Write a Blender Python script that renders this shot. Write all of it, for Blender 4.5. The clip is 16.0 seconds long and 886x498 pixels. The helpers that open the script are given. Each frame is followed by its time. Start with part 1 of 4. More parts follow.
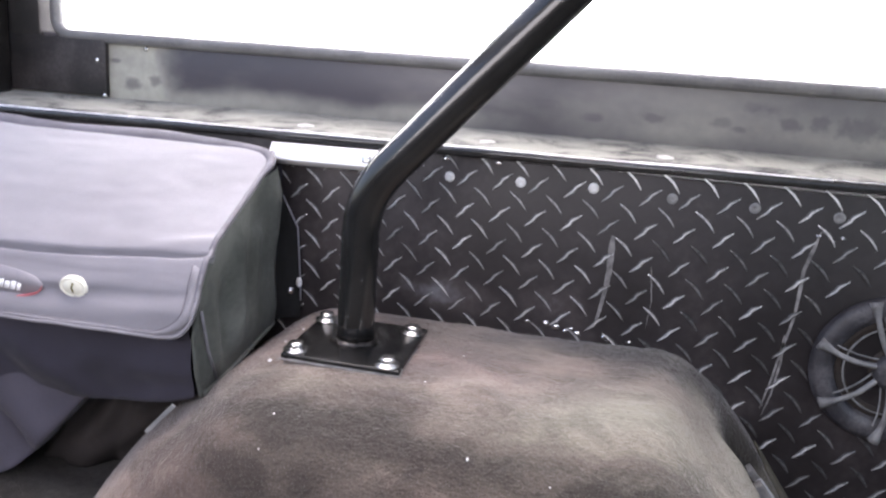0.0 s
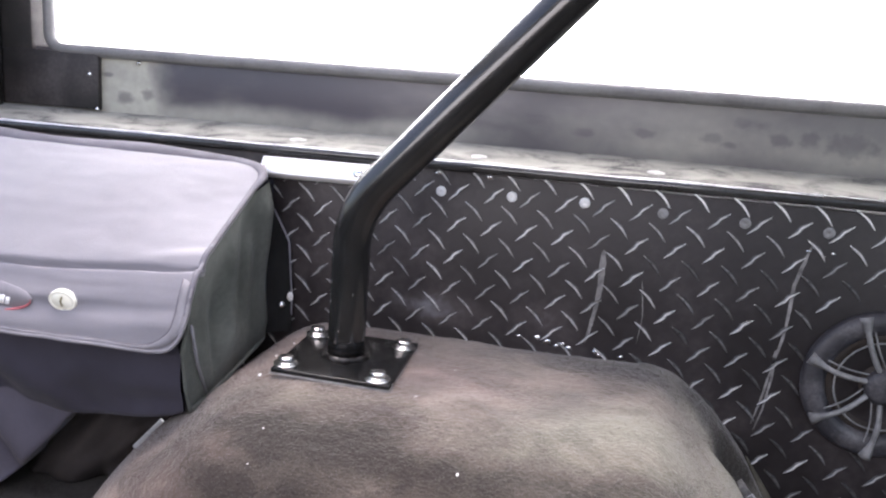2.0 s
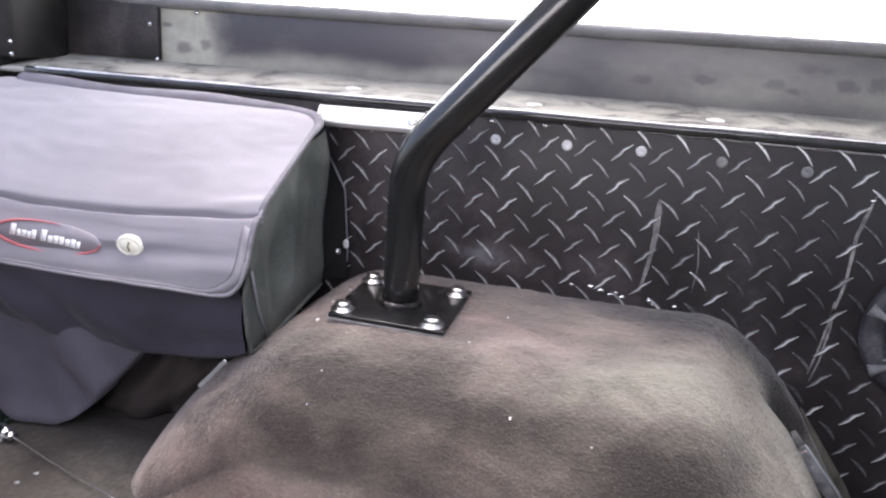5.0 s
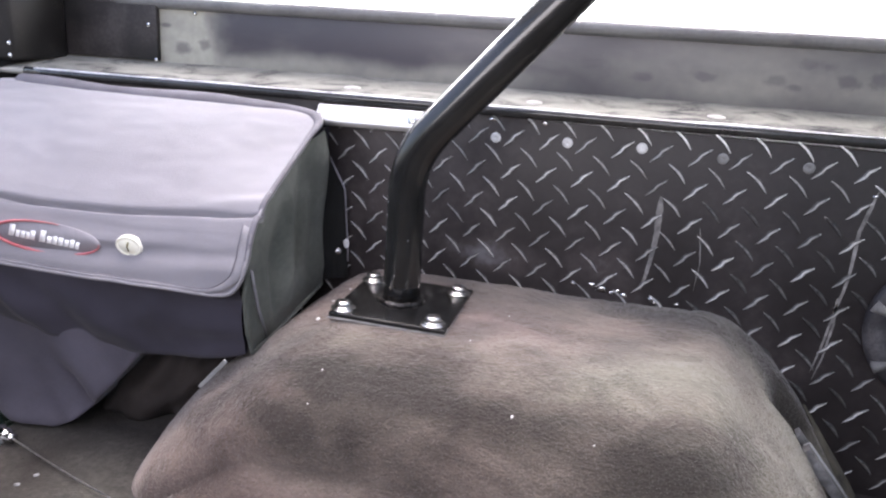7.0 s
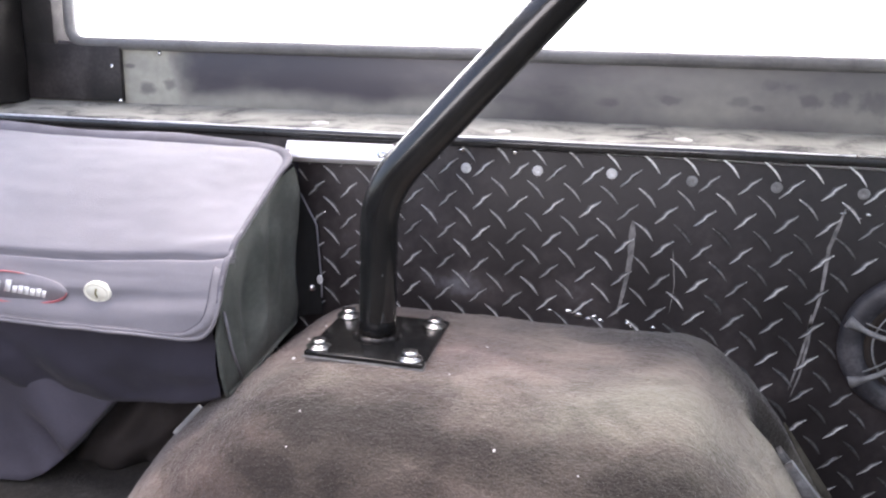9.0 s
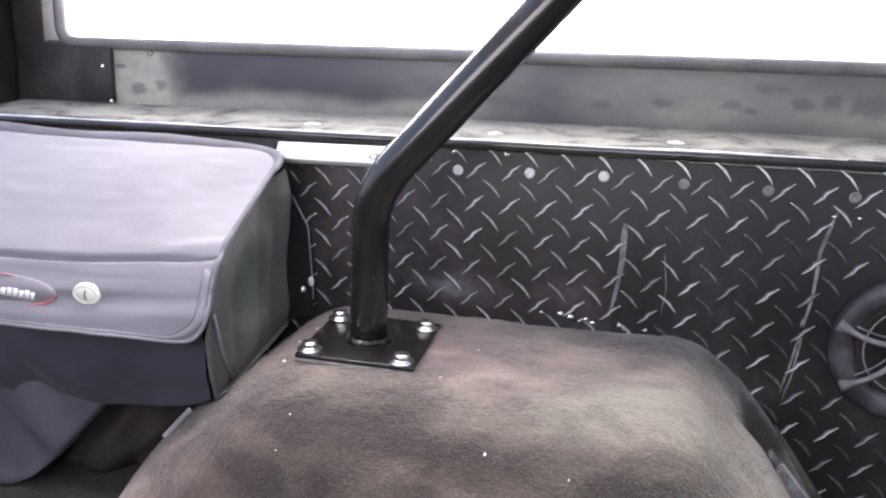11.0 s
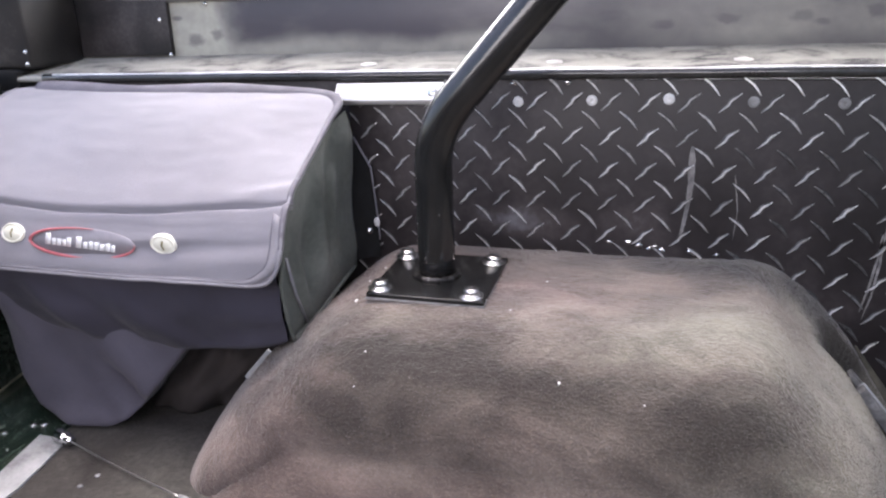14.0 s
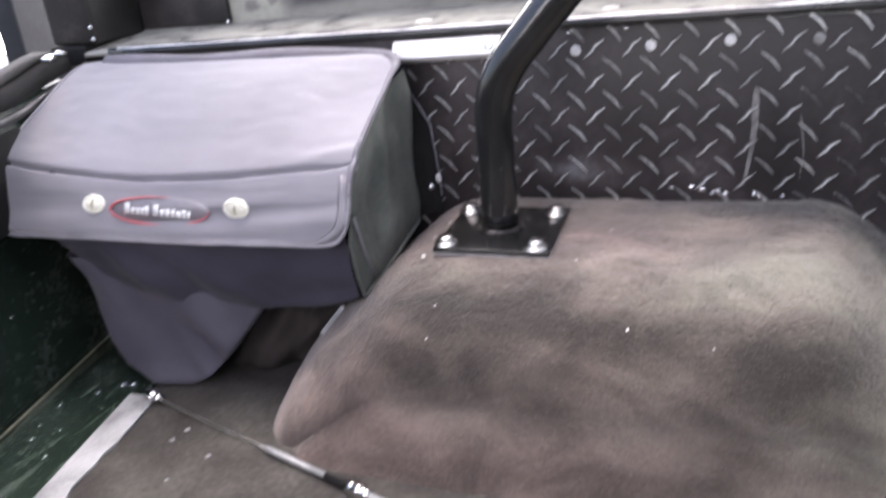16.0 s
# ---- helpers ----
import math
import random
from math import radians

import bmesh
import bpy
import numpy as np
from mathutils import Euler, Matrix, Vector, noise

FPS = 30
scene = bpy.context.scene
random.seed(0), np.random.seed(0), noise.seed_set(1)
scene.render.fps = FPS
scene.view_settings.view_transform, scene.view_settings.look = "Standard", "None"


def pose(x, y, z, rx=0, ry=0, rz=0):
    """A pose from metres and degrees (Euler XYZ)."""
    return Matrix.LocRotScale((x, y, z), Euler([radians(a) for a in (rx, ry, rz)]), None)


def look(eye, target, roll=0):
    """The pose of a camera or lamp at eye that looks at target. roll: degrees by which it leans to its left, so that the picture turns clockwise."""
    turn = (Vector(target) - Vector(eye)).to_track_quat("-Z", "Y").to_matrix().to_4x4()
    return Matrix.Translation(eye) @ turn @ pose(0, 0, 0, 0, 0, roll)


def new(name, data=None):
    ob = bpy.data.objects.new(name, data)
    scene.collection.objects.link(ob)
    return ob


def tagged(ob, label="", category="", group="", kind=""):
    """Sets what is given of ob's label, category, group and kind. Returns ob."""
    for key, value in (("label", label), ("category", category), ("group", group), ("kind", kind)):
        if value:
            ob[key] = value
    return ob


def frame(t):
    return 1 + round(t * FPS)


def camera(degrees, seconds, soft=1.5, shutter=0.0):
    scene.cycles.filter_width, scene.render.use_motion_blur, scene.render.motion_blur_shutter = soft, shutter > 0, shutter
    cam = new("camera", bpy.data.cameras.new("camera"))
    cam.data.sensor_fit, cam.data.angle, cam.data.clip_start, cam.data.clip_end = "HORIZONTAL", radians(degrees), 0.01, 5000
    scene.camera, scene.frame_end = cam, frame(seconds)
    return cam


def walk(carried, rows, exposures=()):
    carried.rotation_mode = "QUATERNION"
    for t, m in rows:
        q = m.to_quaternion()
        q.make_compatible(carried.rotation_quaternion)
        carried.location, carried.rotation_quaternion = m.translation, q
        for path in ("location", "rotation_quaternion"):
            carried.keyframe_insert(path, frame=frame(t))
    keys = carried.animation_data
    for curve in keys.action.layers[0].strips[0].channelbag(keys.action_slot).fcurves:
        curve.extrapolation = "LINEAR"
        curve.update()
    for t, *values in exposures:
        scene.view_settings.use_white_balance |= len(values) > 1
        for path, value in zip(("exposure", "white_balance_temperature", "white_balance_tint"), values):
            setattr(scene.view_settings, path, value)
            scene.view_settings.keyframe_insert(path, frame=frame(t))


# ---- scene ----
cam = camera(58.1, 16.0, soft=2.2, shutter=0.9)
PATH = [
    (0, (0.376, -0.891, 0.404), (-0.037, 1.0, -0.098), 4.6),
    (0.5, (0.377, -0.891, 0.411), (-0.043, 1.009, -0.051), 4.1),
    (1, (0.379, -0.892, 0.411), (-0.037, 1.019, -0.01), 3.7),
    (1.5, (0.379, -0.889, 0.409), (-0.021, 1.02, -0.036), 4.3),
    (2, (0.38, -0.89, 0.403), (-0.024, 1.013, -0.061), 4.8),
    (2.5, (0.377, -0.895, 0.404), (-0.046, 0.999, -0.08), 4.9),
    (3, (0.379, -0.895, 0.407), (-0.064, 0.99, -0.092), 4.7),
    (3.5, (0.378, -0.9, 0.403), (-0.089, 0.977, -0.103), 4.7),
    (4, (0.374, -0.903, 0.405), (-0.118, 0.958, -0.138), 4.2),
    (4.5, (0.375, -0.903, 0.406), (-0.127, 0.949, -0.156), 3.5),
    (5, (0.379, -0.899, 0.402), (-0.132, 0.941, -0.191), 4.2),
    (7.5, (0.379, -0.894, 0.396), (-0.132, 0.95, -0.188), 3.7),
    (8, (0.378, -0.889, 0.401), (-0.108, 0.969, -0.158), 3.1),
    (8.5, (0.377, -0.888, 0.403), (-0.087, 0.985, -0.123), 2.1),
    (11, (0.379, -0.883, 0.406), (-0.067, 0.995, -0.118), 2.3),
    (11.5, (0.38, -0.882, 0.403), (-0.062, 0.996, -0.124), 2.3),
    (12, (0.376, -0.882, 0.405), (-0.076, 0.991, -0.127), 1.9),
    (12.5, (0.371, -0.888, 0.4), (-0.138, 0.959, -0.174), 1.4),
    (13, (0.371, -0.893, 0.41), (-0.22, 0.901, -0.248), 1.2),
    (13.5, (0.376, -0.881, 0.424), (-0.174, 0.934, -0.21), -3.3),
    (14, (0.373, -0.887, 0.402), (-0.205, 0.906, -0.269), -1.9),
    (14.5, (0.374, -0.876, 0.414), (-0.18, 0.922, -0.265), -2.2),
    (15, (0.378, -0.878, 0.422), (-0.201, 0.926, -0.221), -3.2),
    (15.5, (0.372, -0.891, 0.42), (-0.266, 0.88, -0.257), -4.1),
    (16, (0.365, -0.907, 0.413), (-0.332, 0.8, -0.363), -5.8),
]
EXPOSURES = [(0, 1.76, 6600, 16), (16, 1.76, 6600, 17)]
walk(cam, [(t, look(eye, target, roll)) for t, eye, target, roll in PATH], EXPOSURES)

# ---- world, sun, exposure ----
world = bpy.data.worlds.new("overcast_sky")
scene.world = world
world.use_nodes = True
wn, wl = world.node_tree.nodes, world.node_tree.links
sky = wn.new("ShaderNodeTexSky")
sky.sky_type, sky.sun_disc = "NISHITA", False
sky.sun_elevation, sky.sun_rotation = radians(76), radians(-34)
sky.air_density, sky.dust_density, sky.ozone_density = 1.0, 4.0, 1.0
wl.new(sky.outputs[0], wn["Background"].inputs[0])
wn["Background"].inputs[1].default_value = 0.15

sun_data = bpy.data.lights.new("sun", "SUN")
sun_data.energy, sun_data.angle, sun_data.color = 0.65, radians(40), (1.0, 0.97, 0.96)
sun = new("sun", sun_data)
sun.matrix_world = look((-0.4, 0.6, 3.0), (0, 0, 0))

# added fill lamp in the window opening of the unseen far side
fill_data = bpy.data.lights.new("far_side_fill", "AREA")
fill_data.shape, fill_data.size, fill_data.size_y = "RECTANGLE", 1.4, 0.4
fill_data.energy, fill_data.color = 4.0, (1.0, 0.95, 0.96)
fill = new("far_side_fill", fill_data)
fill.matrix_world = look((-0.08, -1.296, 0.59), (-0.08, 1.0, 0.59))

# added greenish fill lamp at the unseen cab, for the arch front and bag side
cab_data = bpy.data.lights.new("cab_fill", "AREA")
cab_data.shape, cab_data.size, cab_data.size_y = "RECTANGLE", 0.8, 0.62
cab_data.energy, cab_data.color = 1.0, (0.97, 1.0, 0.9)
cab = new("cab_fill", cab_data)
cab.matrix_world = look((1.51, -0.86, 0.52), (0.5, 0.0, 0.05))


# ---- materials ----
def shader(name, rough=0.6, metal=0.0):
    m = bpy.data.materials.new(name)
    m.use_nodes = True
    b = m.node_tree.nodes["Principled BSDF"]
    b.inputs["Roughness"].default_value, b.inputs["Metallic"].default_value = rough, metal
    return m, m.node_tree.nodes, m.node_tree.links, b


def mottled(name, stops, scale, rough=0.6, metal=0.0, bump=0.0, bump_scale=200.0, rough_spread=0.1, detail=6.0,
            stretch=(1, 1, 1), sheen=0.0, coat=0.0, fine=0.35, fine_scale=None, distort=0.3, hues=None, hue_scale=2.5, bump_depth=0.004, hue_run=0.0, blots=()):
    """A surface whose colour runs through stops by two scales of noise, with fine relief and uneven gloss."""
    m, n, l, b = shader(name, rough, metal)
    co = n.new("ShaderNodeTexCoord")
    mp = n.new("ShaderNodeMapping")
    mp.inputs["Scale"].default_value = stretch
    l.new(co.outputs["Object"], mp.inputs[0])
    big, small = n.new("ShaderNodeTexNoise"), n.new("ShaderNodeTexNoise")
    big.inputs["Scale"].default_value, big.inputs["Detail"].default_value = scale, detail
    big.inputs["Distortion"].default_value = distort
    small.inputs["Scale"].default_value, small.inputs["Detail"].default_value = fine_scale or scale * 14, 4
    for t in (big, small):
        l.new(mp.outputs[0], t.inputs["Vector"])
    mix = n.new("ShaderNodeMath")
    mix.operation = "MULTIPLY_ADD"
    mix.inputs[1].default_value = fine
    sub = n.new("ShaderNodeMath")
    sub.operation = "SUBTRACT"
    sub.inputs[1].default_value = 0.5
    l.new(small.outputs["Fac"], sub.inputs[0])
    l.new(sub.outputs[0], mix.inputs[0])
    l.new(big.outputs["Fac"], mix.inputs[2])
    ramp = n.new("ShaderNodeValToRGB")
    cr = ramp.color_ramp
    while len(cr.elements) < len(stops):
        cr.elements.new(0.5)
    for e, (p, c) in zip(cr.elements, stops):
        e.position, e.color = p, (*c, 1)
    level = mix.outputs[0]
    for centre, size, amount in blots:  # soft-edged dark and pale patches with ragged outlines
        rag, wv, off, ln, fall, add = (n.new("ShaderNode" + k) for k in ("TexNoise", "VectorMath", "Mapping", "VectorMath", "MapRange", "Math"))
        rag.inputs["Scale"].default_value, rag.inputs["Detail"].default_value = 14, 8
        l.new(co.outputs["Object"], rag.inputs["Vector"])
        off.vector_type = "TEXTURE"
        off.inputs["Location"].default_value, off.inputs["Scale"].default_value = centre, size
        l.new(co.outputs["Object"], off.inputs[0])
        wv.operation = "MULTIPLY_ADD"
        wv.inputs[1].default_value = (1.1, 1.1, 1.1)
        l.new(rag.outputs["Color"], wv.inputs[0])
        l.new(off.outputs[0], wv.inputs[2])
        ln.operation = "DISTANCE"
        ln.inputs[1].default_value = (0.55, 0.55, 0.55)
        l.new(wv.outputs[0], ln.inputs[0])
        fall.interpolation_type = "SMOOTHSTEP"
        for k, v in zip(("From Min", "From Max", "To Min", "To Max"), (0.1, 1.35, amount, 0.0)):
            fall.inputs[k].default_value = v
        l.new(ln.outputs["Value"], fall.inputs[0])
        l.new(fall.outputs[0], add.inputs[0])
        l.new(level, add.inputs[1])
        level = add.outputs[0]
    l.new(level, ramp.inputs[0])
    out = ramp.outputs[0]
    if hues:  # slow drift between two casts
        hn, hr, hm = n.new("ShaderNodeTexNoise"), n.new("ShaderNodeValToRGB"), n.new("ShaderNodeMix")
        hn.inputs["Scale"].default_value = hue_scale
        l.new(mp.outputs[0], hn.inputs["Vector"])
        hx, ha = n.new("ShaderNodeSeparateXYZ"), n.new("ShaderNodeMath")
        ha.operation = "MULTIPLY_ADD"
        ha.inputs[1].default_value = hue_run
        l.new(co.outputs["Object"], hx.inputs[0])
        l.new(hx.outputs[0], ha.inputs[0])
        l.new(hn.outputs["Fac"], ha.inputs[2])
        l.new(ha.outputs[0], hr.inputs[0])
        for e, c, q in zip(hr.color_ramp.elements, hues, (0.38 + 0.15 * hue_run, 0.62 + 0.3 * hue_run)):
            e.position, e.color = q, (*c, 1)
        hm.data_type, hm.blend_type = "RGBA", "MULTIPLY"
        hm.inputs[0].default_value = 1.0
        l.new(out, hm.inputs[6])
        l.new(hr.outputs[0], hm.inputs[7])
        out = hm.outputs[2]
    l.new(out, b.inputs["Base Color"])
    rr = n.new("ShaderNodeMapRange")
    rr.inputs["To Min"].default_value, rr.inputs["To Max"].default_value = max(rough - rough_spread, 0.02), min(rough + rough_spread, 1)
    l.new(small.outputs["Fac"], rr.inputs[0])
    l.new(rr.outputs[0], b.inputs["Roughness"])
    if bump:
        nz = n.new("ShaderNodeTexNoise")
        nz.inputs["Scale"].default_value, nz.inputs["Detail"].default_value = bump_scale, 5
        l.new(mp.outputs[0], nz.inputs["Vector"])
        bp = n.new("ShaderNodeBump")
        bp.inputs["Strength"].default_value, bp.inputs["Distance"].default_value = bump, bump_depth
        l.new(nz.outputs["Fac"], bp.inputs["Height"])
        l.new(bp.outputs[0], b.inputs["Normal"])
    b.inputs["Sheen Weight"].default_value = sheen
    b.inputs["Coat Weight"].default_value = coat
    return m


def g(v, r=1.0, gg=1.0, bb=1.0):
    return (v * r, v * gg, v * bb)


# arch: darker face, paler top, worn spots; wall-side shade and ridge light painted in
BLOTS_AND_SHADE = (((0.07, -0.108, -0.03), (0.18, 0.04, 0.036), -0.26), ((0.0, -0.09, -0.07), (0.17, 0.1, 0.09), -0.22), ((0.28, -0.122, -0.04), (0.17, 0.036, 0.036), -0.32), ((0.45, -0.138, -0.06), (0.1, 0.042, 0.04), -0.36), ((0.14, -0.155, -0.085), (0.24, 0.04, 0.036), -0.2),
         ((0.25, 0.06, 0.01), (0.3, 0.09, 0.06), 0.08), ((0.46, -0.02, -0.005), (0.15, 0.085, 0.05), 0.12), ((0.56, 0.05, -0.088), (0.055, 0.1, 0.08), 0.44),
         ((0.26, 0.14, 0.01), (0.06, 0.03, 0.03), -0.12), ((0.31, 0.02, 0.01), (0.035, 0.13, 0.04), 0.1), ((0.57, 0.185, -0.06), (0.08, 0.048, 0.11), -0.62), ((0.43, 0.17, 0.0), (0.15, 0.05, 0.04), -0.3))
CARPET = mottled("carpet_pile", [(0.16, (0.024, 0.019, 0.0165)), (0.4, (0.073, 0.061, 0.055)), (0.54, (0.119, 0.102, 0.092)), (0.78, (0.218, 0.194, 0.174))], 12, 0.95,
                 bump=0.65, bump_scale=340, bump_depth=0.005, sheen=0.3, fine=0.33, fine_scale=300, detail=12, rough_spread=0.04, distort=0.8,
                 hues=((1.12, 0.965, 0.92), (0.95, 1.02, 0.9)), hue_scale=3.4, stretch=(0.6, 1, 1), hue_run=0.55, blots=BLOTS_AND_SHADE)
BLACK_PLATE = mottled("black_coated_plate", [(0.3, g(0.014, 1.14, 0.95, 0.98)), (0.5, g(0.023, 1.12, 0.95, 0.98)), (0.7, g(0.045, 1.12, 0.95, 0.96)), (0.95, g(0.14, 1, 0.98, 1.06))], 7, 0.42,
                      bump=0.08, bump_scale=600, rough_spread=0.12,
                      blots=(((0.15, 0.2, 0.045), (0.07, 0.06, 0.03), 0.42), ((0.31, 0.2, 0.06), (0.05, 0.05, 0.03), 0.14)))
BLACK_PLATE.node_tree.nodes["Principled BSDF"].inputs["Specular IOR Level"].default_value = 0.3
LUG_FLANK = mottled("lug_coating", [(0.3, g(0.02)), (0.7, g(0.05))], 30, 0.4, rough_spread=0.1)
LUG_PALE = mottled("pale_lug_flank", [(0.3, g(0.05)), (0.5, g(0.13)), (0.7, g(0.26))], 40, 0.42, metal=0.2, rough_spread=0.1)
def vary(mat, low):
    """Wear that differs from piece to piece."""
    n, l = mat.node_tree.nodes, mat.node_tree.links
    b = n["Principled BSDF"]
    src = b.inputs["Base Color"].links[0].from_socket
    info, rng, mix = n.new("ShaderNodeObjectInfo"), n.new("ShaderNodeMapRange"), n.new("ShaderNodeMix")
    rng.inputs["To Min"].default_value, rng.inputs["To Max"].default_value = low, 1.0
    l.new(info.outputs["Random"], rng.inputs[0])
    mix.data_type, mix.blend_type = "RGBA", "MULTIPLY"
    mix.inputs[0].default_value = 1.0
    l.new(src, mix.inputs[6])
    l.new(rng.outputs[0], mix.inputs[7])
    l.new(mix.outputs[2], b.inputs["Base Color"])
    return mat


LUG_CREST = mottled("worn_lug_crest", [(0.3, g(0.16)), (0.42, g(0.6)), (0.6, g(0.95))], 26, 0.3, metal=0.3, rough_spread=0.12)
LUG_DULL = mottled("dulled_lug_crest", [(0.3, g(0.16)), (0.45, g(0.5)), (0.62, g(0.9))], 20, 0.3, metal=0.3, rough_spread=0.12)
LUG_DIM = mottled("dim_lug_crest", [(0.3, g(0.04)), (0.45, g(0.12)), (0.62, g(0.4))], 20, 0.3, metal=0.3, rough_spread=0.12)
# near-white crest that paints in the glint of the window
LUG_GLINT = mottled("lug_crest_glint", [(0.3, g(0.75)), (0.6, g(0.97))], 26, 0.25, metal=0.25, rough_spread=0.1)
vary(LUG_DIM, 0.4)
vary(LUG_CREST, 0.4)
vary(LUG_DULL, 0.5)
vary(LUG_PALE, 0.35)
SCUFF = mottled("pale_scuff", [(0.3, g(0.07)), (0.45, g(0.15, 1, 0.95, 0.93)), (0.7, g(0.28, 1, 0.96, 0.94))], 60, 0.7)
BLACK_TUBE = mottled("black_tube_paint", [(0.3, g(0.008)), (0.7, g(0.018))], 20, 0.2, bump=0.012, bump_scale=120, coat=0.3, rough_spread=0.06)
BASE_BLACK = mottled("black_plate_paint", [(0.3, g(0.005)), (0.7, g(0.013))], 25, 0.22, bump=0.03, bump_scale=300)
ZINC = mottled("zinc_bolt", [(0.3, g(0.55, 1, 0.98, 0.94)), (0.7, g(0.8))], 60, 0.22, metal=1.0, rough_spread=0.1)
CHROME = mottled("chrome", [(0.3, g(0.7)), (0.7, g(0.85))], 40, 0.12, metal=1.0, rough_spread=0.06)
STEEL_CABLE = mottled("steel_wire", [(0.3, g(0.35)), (0.7, g(0.6))], 200, 0.35, metal=1.0)
SCREW_PALE = mottled("painted_screw", [(0.3, g(0.5)), (0.7, g(0.75))], 120, 0.5)
SCREW_DULL = mottled("grimy_screw", [(0.3, g(0.12)), (0.7, g(0.26))], 120, 0.6)
ALUMINIUM = mottled("bright_aluminium", [(0.3, g(0.86)), (0.7, g(0.93))], 5, 0.38, metal=0.25, rough_spread=0.06, fine=0.15)
BODY_PAINT = mottled("dusty_black_paint", [(0.34, g(0.02)), (0.5, g(0.032, 1, 0.97, 1)), (0.62, g(0.045, 1, 0.97, 0.95)), (0.8, g(0.07, 1, 0.97, 0.92))], 6, 0.5,
                     bump=0.1, bump_scale=150, rough_spread=0.18)
LEDGE_DUST = mottled("worn_dusty_ledge", [(0.29, g(0.03)), (0.36, g(0.13, 1, 0.98, 0.92)), (0.48, g(0.24, 1, 0.99, 0.88)), (0.8, g(0.36, 1, 0.99, 0.87))], 17, 0.7,
                     bump=0.25, bump_scale=120, stretch=(0.8, 1.1, 1), fine=0.4, distort=1.2, detail=9,
                     blots=(((-0.5, 0.222, 0.25), (0.2, 0.03, 0.04), -0.15), ((-0.2, 0.222, 0.255), (0.2, 0.024, 0.04), -0.11), ((0.56, 0.226, 0.266), (0.15, 0.03, 0.04), -0.18), ((0.4, 0.25, 0.268), (0.07, 0.035, 0.04), -0.14)))
POST_DARK = mottled("dark_post_trim", [(0.35, g(0.007)), (0.5, g(0.018, 1.12, 0.95, 0.95)), (0.7, g(0.05, 1.1, 0.96, 0.95))], 11, 0.6, bump=0.1, bump_scale=200)
RUBBER = mottled("window_rubber", [(0.3, g(0.11, 1, 1, 1)), (0.7, g(0.2, 1, 1, 0.98))], 10, 0.4, bump=0.05)
GLOSS_TRIM = mottled("gloss_edge_trim", [(0.3, g(0.015)), (0.7, g(0.04))], 15, 0.16, coat=0.25, rough_spread=0.08)
LID_BINDING = mottled("lid_binding_tape", [(0.3, (0.175, 0.17, 0.187)), (0.7, (0.24, 0.234, 0.255))], 20, 0.75, bump=0.3, bump_scale=700)
HEM_TAPE = mottled("hem_tape", [(0.3, (0.095, 0.09, 0.106)), (0.7, (0.145, 0.14, 0.162))], 20, 0.75, bump=0.3, bump_scale=700)
LID_CLOTH = mottled("grey_lid_cloth", [(0.3, (0.178, 0.173, 0.194)), (0.7, (0.232, 0.226, 0.25))], 5, 0.75, bump=0.25, bump_scale=900, sheen=0.1, fine=0.25, fine_scale=300)
BAG_CLOTH = mottled("dark_bag_cloth", [(0.3, (0.019, 0.0175, 0.028)), (0.7, (0.038, 0.035, 0.052))], 6, 0.85, bump=0.3, bump_scale=800, sheen=0.08, fine=0.3, fine_scale=300)
SIDE_CLOTH = mottled("greenish_side_cloth", [(0.3, (0.05, 0.057, 0.05)), (0.5, (0.085, 0.094, 0.083)), (0.7, (0.13, 0.138, 0.125))], 9, 0.9, bump=0.3, bump_scale=800, sheen=0.05)
PIPING = mottled("grey_piping", [(0.3, g(0.12, 1, 0.98, 1.1)), (0.7, g(0.22, 1, 0.98, 1.1))], 30, 0.6, bump=0.2, bump_scale=600)
STRAP = mottled("black_strap_cloth", [(0.3, g(0.006)), (0.7, g(0.015))], 12, 0.85, bump=0.3, bump_scale=500)
SKIRT_CLOTH = mottled("faded_black_cloth", [(0.3, (0.017, 0.014, 0.0135)), (0.55, (0.03, 0.025, 0.024)), (0.75, (0.05, 0.042, 0.04))], 9, 0.9, bump=0.3, bump_scale=500)
STRAP.node_tree.nodes["Principled BSDF"].inputs["Specular IOR Level"].default_value = 0.2
BADGE_RED = mottled("badge_red", [(0.3, (0.42, 0.1, 0.12)), (0.7, (0.55, 0.17, 0.18))], 60, 0.4)
BADGE_GREY = mottled("badge_ground", [(0.3, (0.2, 0.19, 0.215)), (0.7, (0.27, 0.26, 0.285))], 30, 0.6)
BADGE_WHITE = mottled("badge_white", [(0.3, g(0.85)), (0.7, g(0.92))], 60, 0.3, coat=0.6)
DISC_CREAM = mottled("cream_snap", [(0.3, (0.75, 0.74, 0.6)), (0.7, (0.85, 0.84, 0.74))], 40, 0.3, coat=0.3)
FLOOR_MAT = mottled("floor_mat", [(0.3, (0.02, 0.017, 0.015)), (0.5, (0.043, 0.04, 0.036)), (0.7, (0.085, 0.083, 0.072))], 9, 0.85, bump=0.5, bump_scale=250, fine=0.5)
GREEN_PAINT = mottled("dark_green_paint", [(0.3, (0.008, 0.013, 0.010)), (0.55, (0.017, 0.029, 0.021)), (0.75, (0.075, 0.085, 0.073))], 8, 0.22, coat=0.5, rough_spread=0.15)
# pale lengthwise streaks paint in reflections on the glossy sill
SILL_GREEN = mottled("streaked_green_paint", [(0.32, (0.012, 0.02, 0.015)), (0.5, (0.026, 0.044, 0.032)), (0.7, (0.1, 0.125, 0.105))], 16, 0.22, coat=0.5, rough_spread=0.15, stretch=(2.2, 0.5, 1), distort=1.0, bump=0.1, bump_scale=60)
